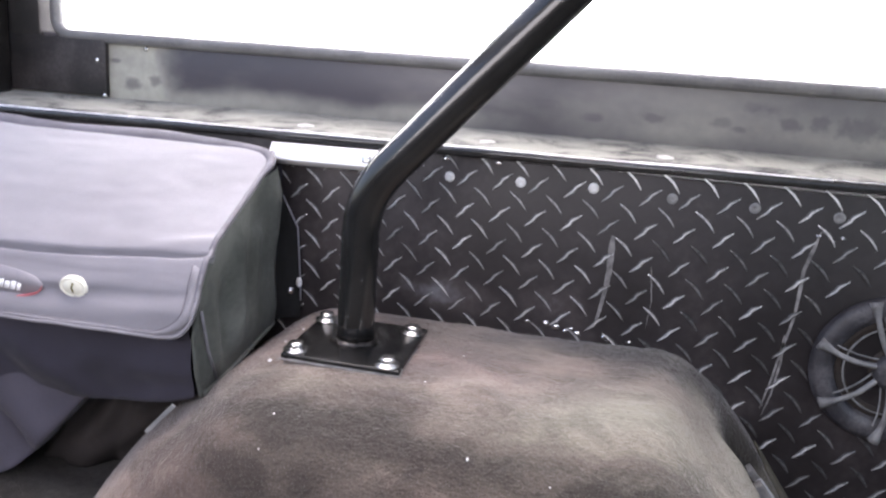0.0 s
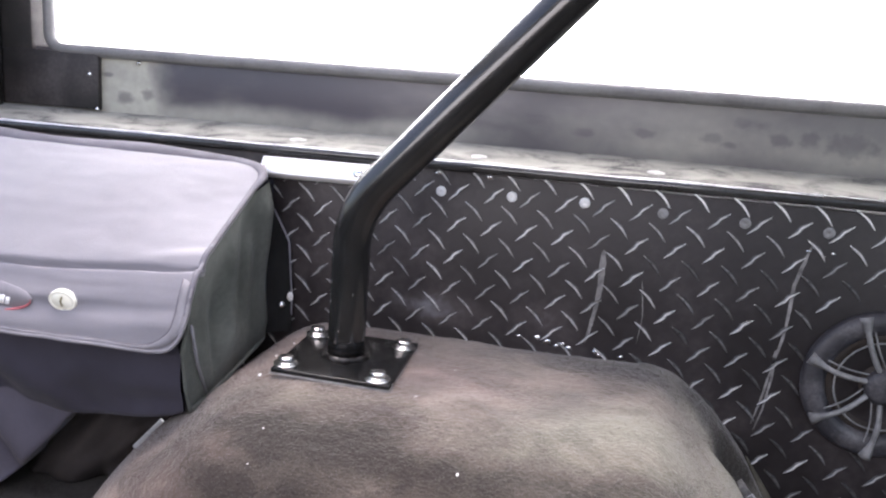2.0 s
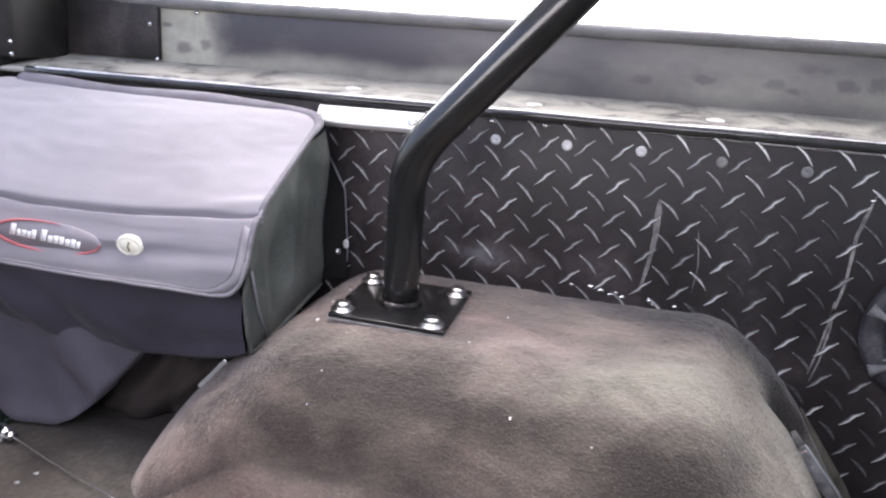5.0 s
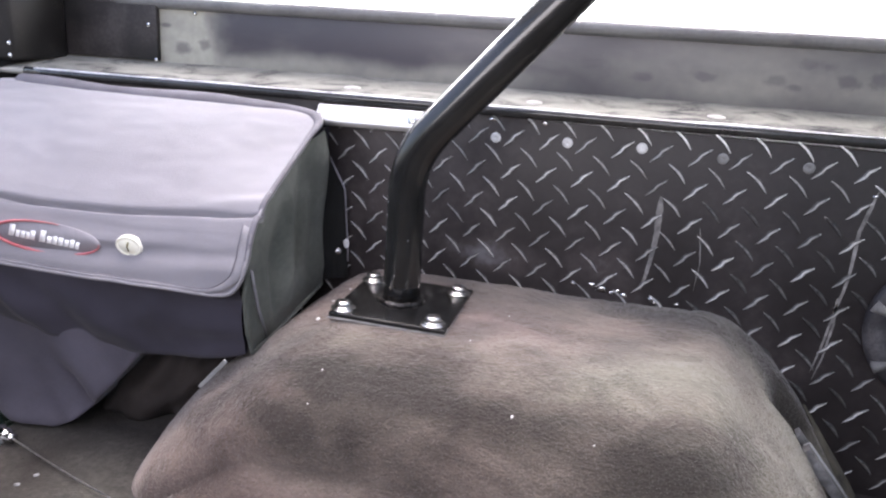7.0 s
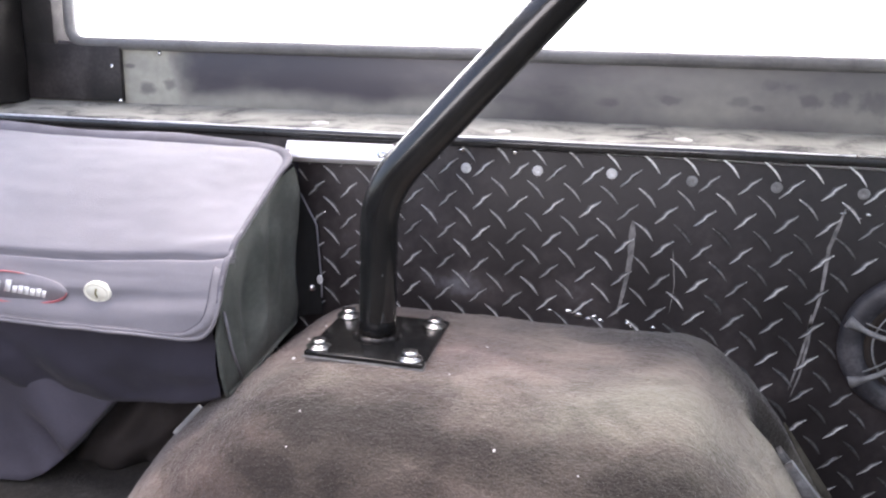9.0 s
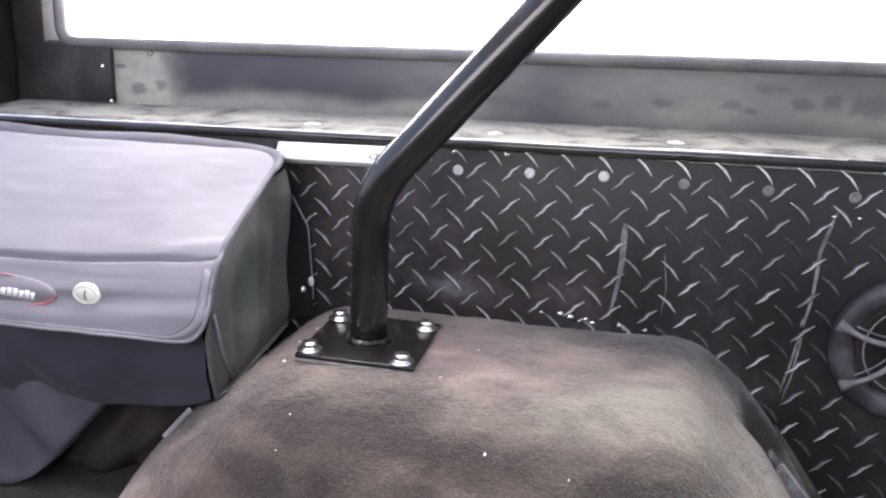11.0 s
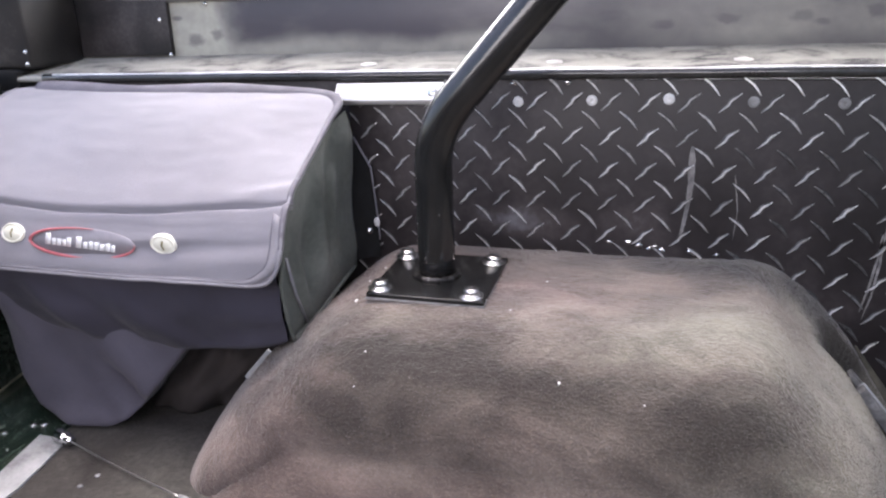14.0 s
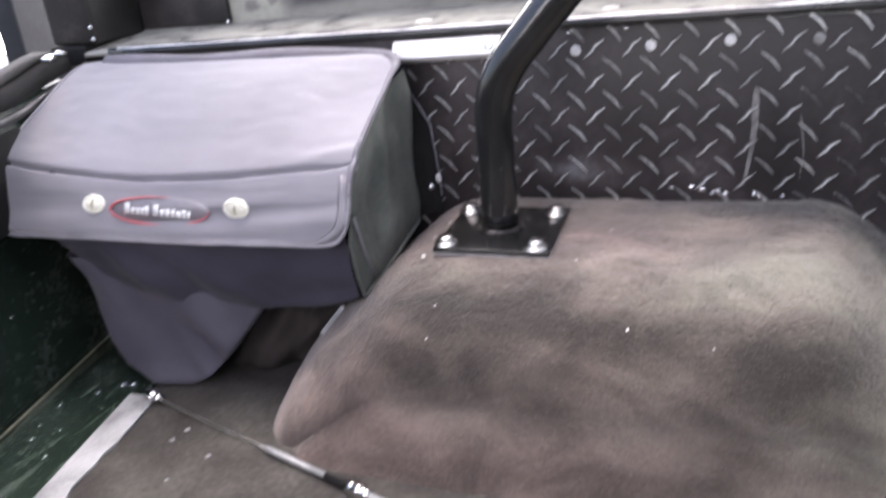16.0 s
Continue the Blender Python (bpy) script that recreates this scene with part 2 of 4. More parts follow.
SILL_GREY = mottled("bare_sill", [(0.3, g(0.2, 0.97, 1, 1.02)), (0.55, g(0.4, 0.97, 1, 1.02)), (0.8, g(0.55, 0.97, 1, 1.02))], 14, 0.45, metal=0.1, bump=0.1)
SPEAKER_GREY = mottled("dusty_speaker_plastic", [(0.32, (0.011, 0.0105, 0.013)), (0.52, (0.03, 0.029, 0.034)), (0.75, (0.11, 0.105, 0.11))], 18, 0.5, bump=0.15)
SPEAKER_CONE = mottled("brown_cone", [(0.3, (0.014, 0.010, 0.008)), (0.7, (0.034, 0.025, 0.02))], 20, 0.7)
SPOKE_METAL = mottled("dull_spoke", [(0.3, g(0.1)), (0.7, g(0.27))], 40, 0.6, metal=0.1)
FOAM = mottled("yellowish_foam", [(0.3, (0.03, 0.027, 0.021)), (0.7, (0.1, 0.092, 0.07))], 25, 0.9, bump=0.5, bump_scale=200)
LINT = mottled("white_lint", [(0.3, g(0.7)), (0.7, g(0.85))], 50, 0.8)
# pale so that the unseen roof bounces light down
ROOF_PALE = mottled("pale_roof", [(0.3, g(0.55)), (0.7, g(0.65))], 6, 0.9, bump=0.2)
GROUND = mottled("grey_asphalt", [(0.3, g(0.07)), (0.7, g(0.12, 1, 0.99, 0.96))], 0.6, 0.9, bump=0.2, bump_scale=30)


def dust_panel():
    """Black panel paint with settled dust: a pale patch by the corner, a pale lower edge towards the rear, soft handled marks."""
    m, n, l, b = shader("dusted_panel", 0.5)
    co, sep = n.new("ShaderNodeTexCoord"), n.new("ShaderNodeSeparateXYZ")
    l.new(co.outputs["Object"], sep.inputs[0])

    def noise_at(scale, detail=5, stretch=(1, 1, 1)):
        mp, t = n.new("ShaderNodeMapping"), n.new("ShaderNodeTexNoise")
        mp.inputs["Scale"].default_value = stretch
        t.inputs["Scale"].default_value, t.inputs["Detail"].default_value = scale, detail
        l.new(co.outputs["Object"], mp.inputs[0])
        l.new(mp.outputs[0], t.inputs["Vector"])
        return t.outputs["Fac"]

    def math_node(op, a, c):
        q = n.new("ShaderNodeMath")
        q.operation = op
        for k, v in enumerate((a, c)):
            if isinstance(v, (int, float)):
                q.inputs[k].default_value = v
            else:
                l.new(v, q.inputs[k])
        return q.outputs[0]

    def ramped(value, lo, hi, a=0.0, c=1.0):
        q = n.new("ShaderNodeMapRange")
        q.interpolation_type = "SMOOTHSTEP"
        for k, v in zip(("From Min", "From Max", "To Min", "To Max"), (lo, hi, a, c)):
            q.inputs[k].default_value = v
        l.new(value, q.inputs[0])
        return q.outputs[0]

    wav = math_node("MULTIPLY", math_node("SUBTRACT", noise_at(9), 0.5), 0.14)
    xx = math_node("ADD", sep.outputs[0], wav)
    patch = math_node("MULTIPLY", ramped(sep.outputs[0], -0.52, -0.512), ramped(xx, -0.42, -0.34, 1.0, 0.0))
    low = ramped(math_node("ADD", math_node("SUBTRACT", sep.outputs[2], math_node("MULTIPLY", sep.outputs[0], 0.017)), math_node("MULTIPLY", wav, 0.25)), 0.285, 0.31, 1.0, 0.0)
    low = math_node("MULTIPLY", low, ramped(xx, 0.0, 0.24, 1.0, 0.1))
    foot = ramped(math_node("SUBTRACT", sep.outputs[2], math_node("MULTIPLY", sep.outputs[0], 0.017)), 0.276, 0.3, 0.6, 1.0)
    high = ramped(math_node("ADD", sep.outputs[2], math_node("MULTIPLY", wav, 0.4)), 0.30, 0.365, 1.0, 0.35)
    front = math_node("MULTIPLY", math_node("MULTIPLY", ramped(xx, 0.1, 0.5), high), foot)
    dust = math_node("MAXIMUM", math_node("MAXIMUM", patch, math_node("MULTIPLY", low, 0.62)), math_node("MULTIPLY", front, 0.4))
    ragged = math_node("MULTIPLY", math_node("SUBTRACT", noise_at(45, 6), 0.5), 3.0)
    clear = 1.0  # wiped spots
    for cx, cz, rx, rz in ((-0.5, 0.328, 0.016, 0.004), (-0.465, 0.291, 0.016, 0.011), (-0.42, 0.3, 0.013, 0.01), (0.552, 0.347, 0.022, 0.008), (0.505, 0.32, 0.018, 0.008), (0.53, 0.314, 0.01, 0.006),
                           (0.6, 0.327, 0.015, 0.011), (0.645, 0.333, 0.016, 0.012), (0.695, 0.327, 0.036, 0.018), (0.245, 0.323, 0.025, 0.008), (0.32, 0.312, 0.02, 0.007), (0.41, 0.318, 0.018, 0.007), (0.8, 0.33, 0.03, 0.016)):
        dx = math_node("DIVIDE", math_node("SUBTRACT", sep.outputs[0], cx), rx)
        dz = math_node("DIVIDE", math_node("SUBTRACT", sep.outputs[2], cz), rz)
        d = math_node("ADD", math_node("SQRT", math_node("ADD", math_node("MULTIPLY", dx, dx), math_node("MULTIPLY", dz, dz)), 0.0), ragged)
        spot = ramped(d, 0.4, 1.3, 0.4, 1.0)
        clear = math_node("MINIMUM", spot, clear)
    marks = math_node("MULTIPLY", clear, ramped(noise_at(7, 6, (0.7, 1, 1.6)), 0.36, 0.6, 0.7, 1.0))
    dust = math_node("MULTIPLY", math_node("MULTIPLY", dust, marks), ramped(noise_at(60), 0.2, 0.8, 0.75, 1.0))
    dust = math_node("ADD", dust, ramped(noise_at(8, 7, (0.6, 1, 1.7)), 0.42, 0.7, 0.0, 0.16))
    mix = n.new("ShaderNodeMix")
    mix.data_type = "RGBA"
    mix.inputs[6].default_value, mix.inputs[7].default_value = (0.062, 0.057, 0.068, 1), (0.43, 0.425, 0.36, 1)
    l.new(dust, mix.inputs[0])
    l.new(mix.outputs[2], b.inputs["Base Color"])
    l.new(ramped(dust, 0, 1, 0.35, 0.85), b.inputs["Roughness"])
    return m


DUST_PANEL = dust_panel()


# ---- mesh helpers ----
def obj(name, bm, mat, parent=None, label="", smooth=True):
    me = bpy.data.meshes.new(name)
    bmesh.ops.recalc_face_normals(bm, faces=bm.faces)
    bm.to_mesh(me)
    bm.free()
    for m in mat if isinstance(mat, (list, tuple)) else [mat]:
        me.materials.append(m)
    if smooth:
        me.shade_smooth()
    ob = new(name, me)
    if parent:
        ob.parent = parent
    if label:
        ob["label"] = label
    return ob


part = obj


def thing(name, label, category, at=(0, 0, 0), group="", kind=""):
    e = new(name)
    e.empty_display_size = 0.02
    e.location = at
    return tagged(e, label, category, group, kind)


def box_bm(x0, x1, y0, y1, z0, z1, bevel=0.0, seg=2, tilt=0.0):
    """A box; tilt lifts z by that much for each metre of x."""
    bm = bmesh.new()
    v = [bm.verts.new((x, y, z + tilt * x)) for x in (x0, x1) for y in (y0, y1) for z in (z0, z1)]
    for f in ((0, 1, 3, 2), (4, 6, 7, 5), (0, 4, 5, 1), (2, 3, 7, 6), (0, 2, 6, 4), (1, 5, 7, 3)):
        bm.faces.new([v[i] for i in f])
    if bevel:
        bmesh.ops.bevel(bm, geom=list(bm.edges), offset=bevel, segments=seg, affect="EDGES", profile=0.5)
    return bm


def lathe(bm, profile, centre, axis, n=32, closed=False):
    """Turns (radius, height) pairs round an axis through centre."""
    a = Vector(axis).normalized()
    u = a.orthogonal().normalized()
    w = a.cross(u)
    rings = []
    for r, h in profile:
        if r < 1e-6:
            rings.append([bm.verts.new(Vector(centre) + a * h)])
        else:
            rings.append([bm.verts.new(Vector(centre) + a * h + (u * math.cos(2 * math.pi * k / n) + w * math.sin(2 * math.pi * k / n)) * r) for k in range(n)])
    pairs = list(zip(rings, rings[1:])) + ([(rings[-1], rings[0])] if closed else [])
    for p, q in pairs:
        for k in range(n):
            j = (k + 1) % n
            if len(p) == 1 and len(q) == 1:
                continue
            if len(p) == 1:
                bm.faces.new((p[0], q[k], q[j]))
            elif len(q) == 1:
                bm.faces.new((p[k], q[0], p[j]))
            else:
                bm.faces.new((p[k], q[k], q[j], p[j]))
    return bm


def sweep(bm, pts, radius, n=20, cap=True, flat=1.0):
    """A round bar along pts; flat squeezes it."""
    pts = [Vector(p) for p in pts]
    rings, up = [], None
    for i, p in enumerate(pts):
        d = (pts[min(i + 1, len(pts) - 1)] - pts[max(i - 1, 0)]).normalized()
        up = d.orthogonal().normalized() if up is None else (up - d * up.dot(d)).normalized()
        s = d.cross(up)
        r = radius(i / (len(pts) - 1)) if callable(radius) else radius
        rings.append([bm.verts.new(p + (up * math.cos(2 * math.pi * k / n) + s * math.sin(2 * math.pi * k / n) * flat) * r) for k in range(n)])
    for p, q in zip(rings, rings[1:]):
        for k in range(n):
            bm.faces.new((p[k], q[k], q[(k + 1) % n], p[(k + 1) % n]))
    if cap:
        bm.faces.new(rings[0][::-1])
        bm.faces.new(rings[-1])
    return bm


def grid(bm, fn, nu, nv):
    """A sheet of nu x nv cells from fn(u, v), both 0 to 1."""
    vs = [[bm.verts.new(fn(i / nu, j / nv)) for j in range(nv + 1)] for i in range(nu + 1)]
    for i in range(nu):
        for j in range(nv):
            bm.faces.new((vs[i][j], vs[i + 1][j], vs[i + 1][j + 1], vs[i][j + 1]))
    return vs


def track(x, table):
    """Smooth reading of a short table of (x, value)."""
    if x <= table[0][0]:
        return table[0][1]
    for (a, p), (b, q) in zip(table, table[1:]):
        if x <= b:
            return p + (q - p) * (x - a) / (b - a)
    return table[-1][1]


def wob(p, scale, amount):
    return noise.noise(Vector(p) * scale) * amount


# ---- plan ----
WALL = 0.2          # inner face of the tread plate
FLOOR = -0.225
TAIL = -0.64        # inner face of the tailgate
TILT = 0.017        # the beltline climbs a little towards the front
FRONT = 1.5         # bulkhead ahead
OPP = -1.3          # far side wall
ROOF = 1.02


def belt(x):
    return 0.257 + TILT * x


# ---- setting ----
bm = bmesh.new()
grid(bm, lambda u, v: Vector((-150 + 300 * u, -150 + 300 * v, -0.62)), 24, 24)
tagged(obj("ground", bm, GROUND), "grey asphalt ground round the parked vehicle", "ground", kind="structure")

bm = bmesh.new()
grid(bm, lambda u, v: Vector((-16 + 32 * u, 6.0, -0.61 + 7.4 * v)), 2, 2)
m, n_, l_, b_ = shader("bright_outdoors", 1.0)
b_.inputs["Base Color"].default_value = (0.8, 0.8, 0.8, 1)
b_.inputs["Emission Color"].default_value, b_.inputs["Emission Strength"].default_value = (0.97, 0.97, 1.0, 1), 4.0
tagged(obj("backdrop", bm, m), "overexposed bright daylight beyond the side window", "backdrop", kind="structure")

# made-up wall, coloured dark to keep the rear opening dim
bm = box_bm(-4.6, -4.4, 3.42, 4.6, -0.619, 0.8, 0.02)
tagged(obj("backdrop_rear", bm, mottled("dark_grey_wall", [(0.4, g(0.02)), (0.55, g(0.03, 1.02, 1, 1.06)), (0.7, g(0.05))], 1.2, 0.9, bump=0.2, bump_scale=20)), "low dark wall standing in for the dim view behind the vehicle", "backdrop", kind="structure")

bm = box_bm(-0.47, FRONT, OPP, 0.19, FLOOR - 0.04, FLOOR, 0.003)
for v in bm.verts:
    if v.co.x < 0:
        v.co.x += -0.2 * (v.co.y + 0.12)
tagged(obj("floor", bm, FLOOR_MAT), "dark grey worn cargo floor mat", "floor", kind="structure")

# side wall below the beltline
bm = box_bm(-0.8, FRONT, WALL + 0.006, 0.36, -0.605, 0.235, 0.002, tilt=TILT)
tagged(obj("wall_side", bm, POST_DARK), "black painted lower body side behind the tread plate", "wall", kind="structure")

# beltline ledge
bm = bmesh.new()


def ledge_top(u, v):
    x = -0.72 + (FRONT + 0.72) * u
    y = WALL - 0.001 + 0.157 * v
    return Vector((x, y, belt(x) + 0.0165 * v + wob((x, y, 0), 9, 0.0012)))


vs = grid(bm, ledge_top, 90, 10)
low = [bm.verts.new((r[0].co.x, r[0].co.y, r[0].co.z - 0.006)) for r in vs]
lowb = [bm.verts.new((r[-1].co.x, r[-1].co.y, r[-1].co.z - 0.03)) for r in vs]
for i in range(len(vs) - 1):
    bm.faces.new((vs[i][0], vs[i + 1][0], low[i + 1], low[i]))
    bm.faces.new((low[i], low[i + 1], lowb[i + 1], lowb[i]))
tagged(obj("ledge", bm, LEDGE_DUST), "dusty worn beltline ledge with scraped black paint", "ledge", kind="structure")

# panel above the ledge, with its thickness
bm = box_bm(-0.8, FRONT, 0.355, 0.40, 0.255, 0.374, 0.002, tilt=0.0125)
tagged(obj("wall_upper", bm, DUST_PANEL), "dusty black painted panel under the side window", "wall", kind="structure")
# header out of view; its height lets window light reach the arch
bm = box_bm(-0.8, FRONT, 0.355, 0.40, 0.92, 1.02, 0.002)
tagged(obj("wall_header", bm, BODY_PAINT), "black painted header above the side window", "wall", kind="structure")
bm = box_bm(-0.8, -0.642, 0.3446, 0.398, 0.34, 0.92, 0.002)
tagged(obj("wall_quarter", bm, POST_DARK), "dark rear quarter pillar beside the side window", "wall", kind="structure")
bm = box_bm(1.0, FRONT, 0.355, 0.40, 0.40, 0.92, 0.002)
tagged(obj("wall_quarter_front", bm, POST_DARK), "dark pillar ahead of the side window", "wall", kind="structure")
# overlapping corner panel
bm = box_bm(-0.72, -0.512, 0.344, 0.3545, 0.2755, 0.372, 0.002, tilt=TILT)
corner = obj("corner_panel", bm, POST_DARK)
tagged(corner, "dark overlapping corner panel with small screws", "panel", kind="structure")

bm = box_bm(-0.80, -0.70, 0.214, 0.3435, belt(-0.7) + 0.012, ROOF, 0.006)
tagged(obj("rear_pillar", bm, mottled("brown_stained_pillar", [(0.35, (0.005, 0.0045, 0.004)), (0.6, (0.013, 0.011, 0.01)), (0.8, (0.06, 0.052, 0.046))], 14, 0.55, bump=0.15)), "dark stained rear corner pillar", "pillar", kind="structure")

bm = box_bm(-0.80, -0.722, 0.204, 0.3435, 0.2225, belt(-0.7) + 0.011, 0.004)
tagged(obj("rear_pillar_foot", bm, STRAP), "black foot of the rear corner pillar", "pillar", kind="structure")

# window gasket
window = thing("window_1", "fixed side window with a grey rubber gasket", "window", (0.2, 0.35, 0.38), kind="structure")
window.location = (0, 0, 0)
path = []
for x, z in ((1.0, 0.92), (1.0, 0.3845), (-0.612, 0.3642), (-0.612, 0.92)):
    path.append((x, z))


def rounded(path, r=0.03, n=6):
    out = [path[0]]
    for a, b, c in zip(path, path[1:], path[2:]):
        a, b, c = Vector(a), Vector(b), Vector(c)
        p, q = b + (a - b).normalized() * r, b + (c - b).normalized() * r
        out += [tuple(p * (1 - t) ** 2 + b * 2 * t * (1 - t) + q * t * t) for t in [k / n for k in range(n + 1)]]
    return out + [path[-1]]


bm = bmesh.new()
sweep(bm, [(x, 0.353, z) for x, z in rounded(path)], 0.0105, 14)
part("gasket", bm, RUBBER, window, "grey rubber window gasket")

glass, gn, gl, gb = shader("window_glass", 0.0)
gb.inputs["Base Color"].default_value = (0.95, 0.97, 0.97, 1)
gb.inputs["Transmission Weight"].default_value, gb.inputs["IOR"].default_value = 1.0, 1.45
bm = box_bm(-0.64, 1.0, 0.3985, 0.4025, 0.360, 0.92)
pane = part("pane", bm, glass, window, "clear window pane", smooth=False)
pane.visible_shadow = False

# unseen roof, its opening sized to admit light; far side with window opening, bulkhead
HX0, HX1, HY0, HY1 = -0.6, 0.55, -1.15, 0.385
for name, b in (("roof_rear", (-0.8, HX0, OPP, 0.4)), ("roof_front", (HX1, FRONT, OPP, 0.4)), ("roof_near", (HX0, HX1, HY1, 0.4)), ("roof_far", (HX0, HX1, OPP, HY0))):
    bm = box_bm(b[0], b[1], b[2], b[3], ROOF + 0.002, ROOF + 0.04, 0.002)
    tagged(obj("ceiling_" + name, bm, ROOF_PALE), "unseen pale roof piece round an opening for light", "ceiling", kind="structure")
for name, z0, z1 in (("wall_far_low", -0.619, 0.38), ("wall_far_top", 0.80, 1.02)):
    bm = box_bm(-0.8, FRONT, OPP - 0.05, OPP - 0.002, z0, z1, 0.002)
    tagged(obj(name, bm, BODY_PAINT), "dark painted opposite body side", "wall", kind="structure")
for name, y0, y1, z0, z1 in (("wall_front_low", OPP - 0.05, 0.4, -0.619, 0.18), ("wall_front_top", OPP - 0.05, 0.4, 0.86, 1.02), ("wall_front_pillar", -0.02, 0.4, 0.182, 0.858)):
    bm = box_bm(FRONT + 0.002, FRONT + 0.04, y0, y1, z0, z1, 0.002)
    tagged(obj(name, bm, BODY_PAINT), "dark body panel round the opening to the cab", "wall", kind="structure")

# ---- tread plate on the side wall ----
tread = thing("tread_plate", "black diamond tread plate panel screwed to the side wall, scuffed", "panel", (0, 0, 0), kind="structure")
bm = box_bm(-0.62, 1.2, WALL, WALL + 0.004, FLOOR, 0.249, 0.0008, tilt=TILT * 0.6)
part("sheet", bm, BLACK_PLATE, tread)

LUG_L, LUG_H = 0.0365, 0.0019


def lug_shape(width, flank_top, flank_low, kink, bend, crest):
    """A lens-shaped lug with sloping flanks and a narrow worn crest, its two halves a little offset."""
    bm, rows, n = bmesh.new(), [], 12
    for i in range(n + 1):
        s = -1 + 2 * i / n
        w = width / 2 * (1 - abs(s) ** 1.7) ** 0.9 + 0.0003
        h = LUG_H * (1 - abs(s) ** 3) ** 0.6
        c = kink * math.tanh(10 * s) * (1 - abs(s)) * 1.6 + 0.0011 * (1 - abs(s)) - 0.0004 + bend * (s * s - 0.35)
        k = 0.0010 * (1 - s * s) + 0.0003
        rows.append([bm.verts.new((s * LUG_L / 2, y, z)) for y, z in ((0, c - w), (-h, c - k), (-h * 0.98, c + k), (0, c + w))])
    for p, q in zip(rows, rows[1:]):
        for k in range(3):
            f = bm.faces.new((p[k], p[k + 1], q[k + 1], q[k]))
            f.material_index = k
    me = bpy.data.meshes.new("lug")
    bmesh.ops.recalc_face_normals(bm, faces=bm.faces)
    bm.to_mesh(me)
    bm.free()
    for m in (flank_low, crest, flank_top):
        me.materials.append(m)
    return me


# upper flanks paler as if catching sky; top-row crests carry a painted glint
lug_meshes = (lug_shape(0.0050, LUG_PALE, LUG_FLANK, 0.0, -0.0016, LUG_DULL), lug_shape(0.0058, LUG_PALE, LUG_PALE, 0.0008, 0.0, LUG_CREST), lug_shape(0.0050, LUG_FLANK, LUG_FLANK, 0.0, -0.0016, LUG_DIM), lug_shape(0.0050, LUG_PALE, LUG_FLANK, 0.0, -0.0016, LUG_GLINT))


# ---- wheel arch: outline in x and z, then a rounded inner edge ----
XC, WIDE = 0.215, 1.05
HALF = ((0, 0.006), (0.18, 0.006), (0.235, 0.010), (0.26, 0.003), (0.285, -0.012), (0.33, -0.054), (0.35, -0.078), (0.37, -0.108), (0.395, -0.15), (0.425, -0.2), (0.445, -0.235), (0.47, -0.26))
REAR = ((0, 0.006), (0.18, 0.006), (0.235, 0.004), (0.26, -0.003), (0.285, -0.014), (0.33, -0.052), (0.382, -0.092), (0.419, -0.126), (0.458, -0.175), (0.48, -0.226))


def arch(x):
    return (track((x - XC) / WIDE, HALF) if x > XC else track(XC - x, REAR)) + 0.018 * (x - 0.2)


PX, PZ, SPZ = 0.0503, 0.0467, 0.006
for i in range(-6, 17):
    for j in range(-1, 10):
        for kind in (0, 1):
            x = (0.139 if kind == 0 else 0.1643) + PX * i
            z = (0.1985 if kind == 0 else 0.2225) - PZ * j + SPZ * (x - 0.2)
            if z > 0.244 + 0.01 * x or z < arch(x) - (0.02 if x < 0.55 else 0.08) or z < FLOOR + 0.03 or math.hypot(x - 0.748, z - 0.033) < 0.104 or x < -0.17:
                continue
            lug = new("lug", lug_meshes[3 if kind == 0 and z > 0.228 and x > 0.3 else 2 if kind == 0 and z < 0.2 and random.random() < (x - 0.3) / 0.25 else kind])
            lug.parent = tread
            turn = 44 if kind == 0 else -43
            lug.matrix_basis = Matrix.Translation((x, WALL - 0.0002, z)) @ Euler((0, radians(turn + random.uniform(-1.5, 1.5)), 0)).to_matrix().to_4x4() @ Matrix.Diagonal((random.uniform(0.94, 1.05), 1, random.uniform(0.85, 1.1), 1))

for k, x in enumerate((0.139, 0.240, 0.340, 0.444, 0.549, 0.652, 0.755)):
    bm = lathe(bmesh.new(), [(0, 0.0008), (0.0012, 0.0008), (0.0016, 0.0017), (0.0055, 0.0016), (0.0070, 0.0008), (0.0074, 0)], (x, WALL, 0.2205 + 0.035 * min(x - 0.139, 0.2) - 0.02 * max(0, min(x - 0.339, 0.1))), (0, -1, 0), 18)
    part("screw", bm, SCREW_PALE if x < 0.4 else SCREW_DULL, tread, "pale painted screw head" if x < 0.4 else "dull grimy screw head")


def smear(name, pts, width, seed):
    """A thin ragged scrape that follows pts on the plate."""
    rnd = random.Random(seed)
    bm = bmesh.new()
    prev = None
    m = 26
    for i in range(m + 1):
        t = i / m * (len(pts) - 1)
        k = min(int(t), len(pts) - 2)
        p = Vector(pts[k]).lerp(Vector(pts[k + 1]), t - k)
        w = width * (0.8 + 0.2 * rnd.random()) * (1.15 - 0.75 * i / m) * min(1, 6 * min(i, m - i) / m + 0.35)
        o = rnd.uniform(-0.0003, 0.0003)
        cur = [bm.verts.new((p.x + o - w / 2, WALL - 0.0005, p.y)), bm.verts.new((p.x + o + w / 2, WALL - 0.0005, p.y))]
        if prev:
            bm.faces.new((prev[0], prev[1], cur[1], cur[0]))
        prev = cur
    return part(name, bm, SCUFF, tread, "pale scrape through the black coating")


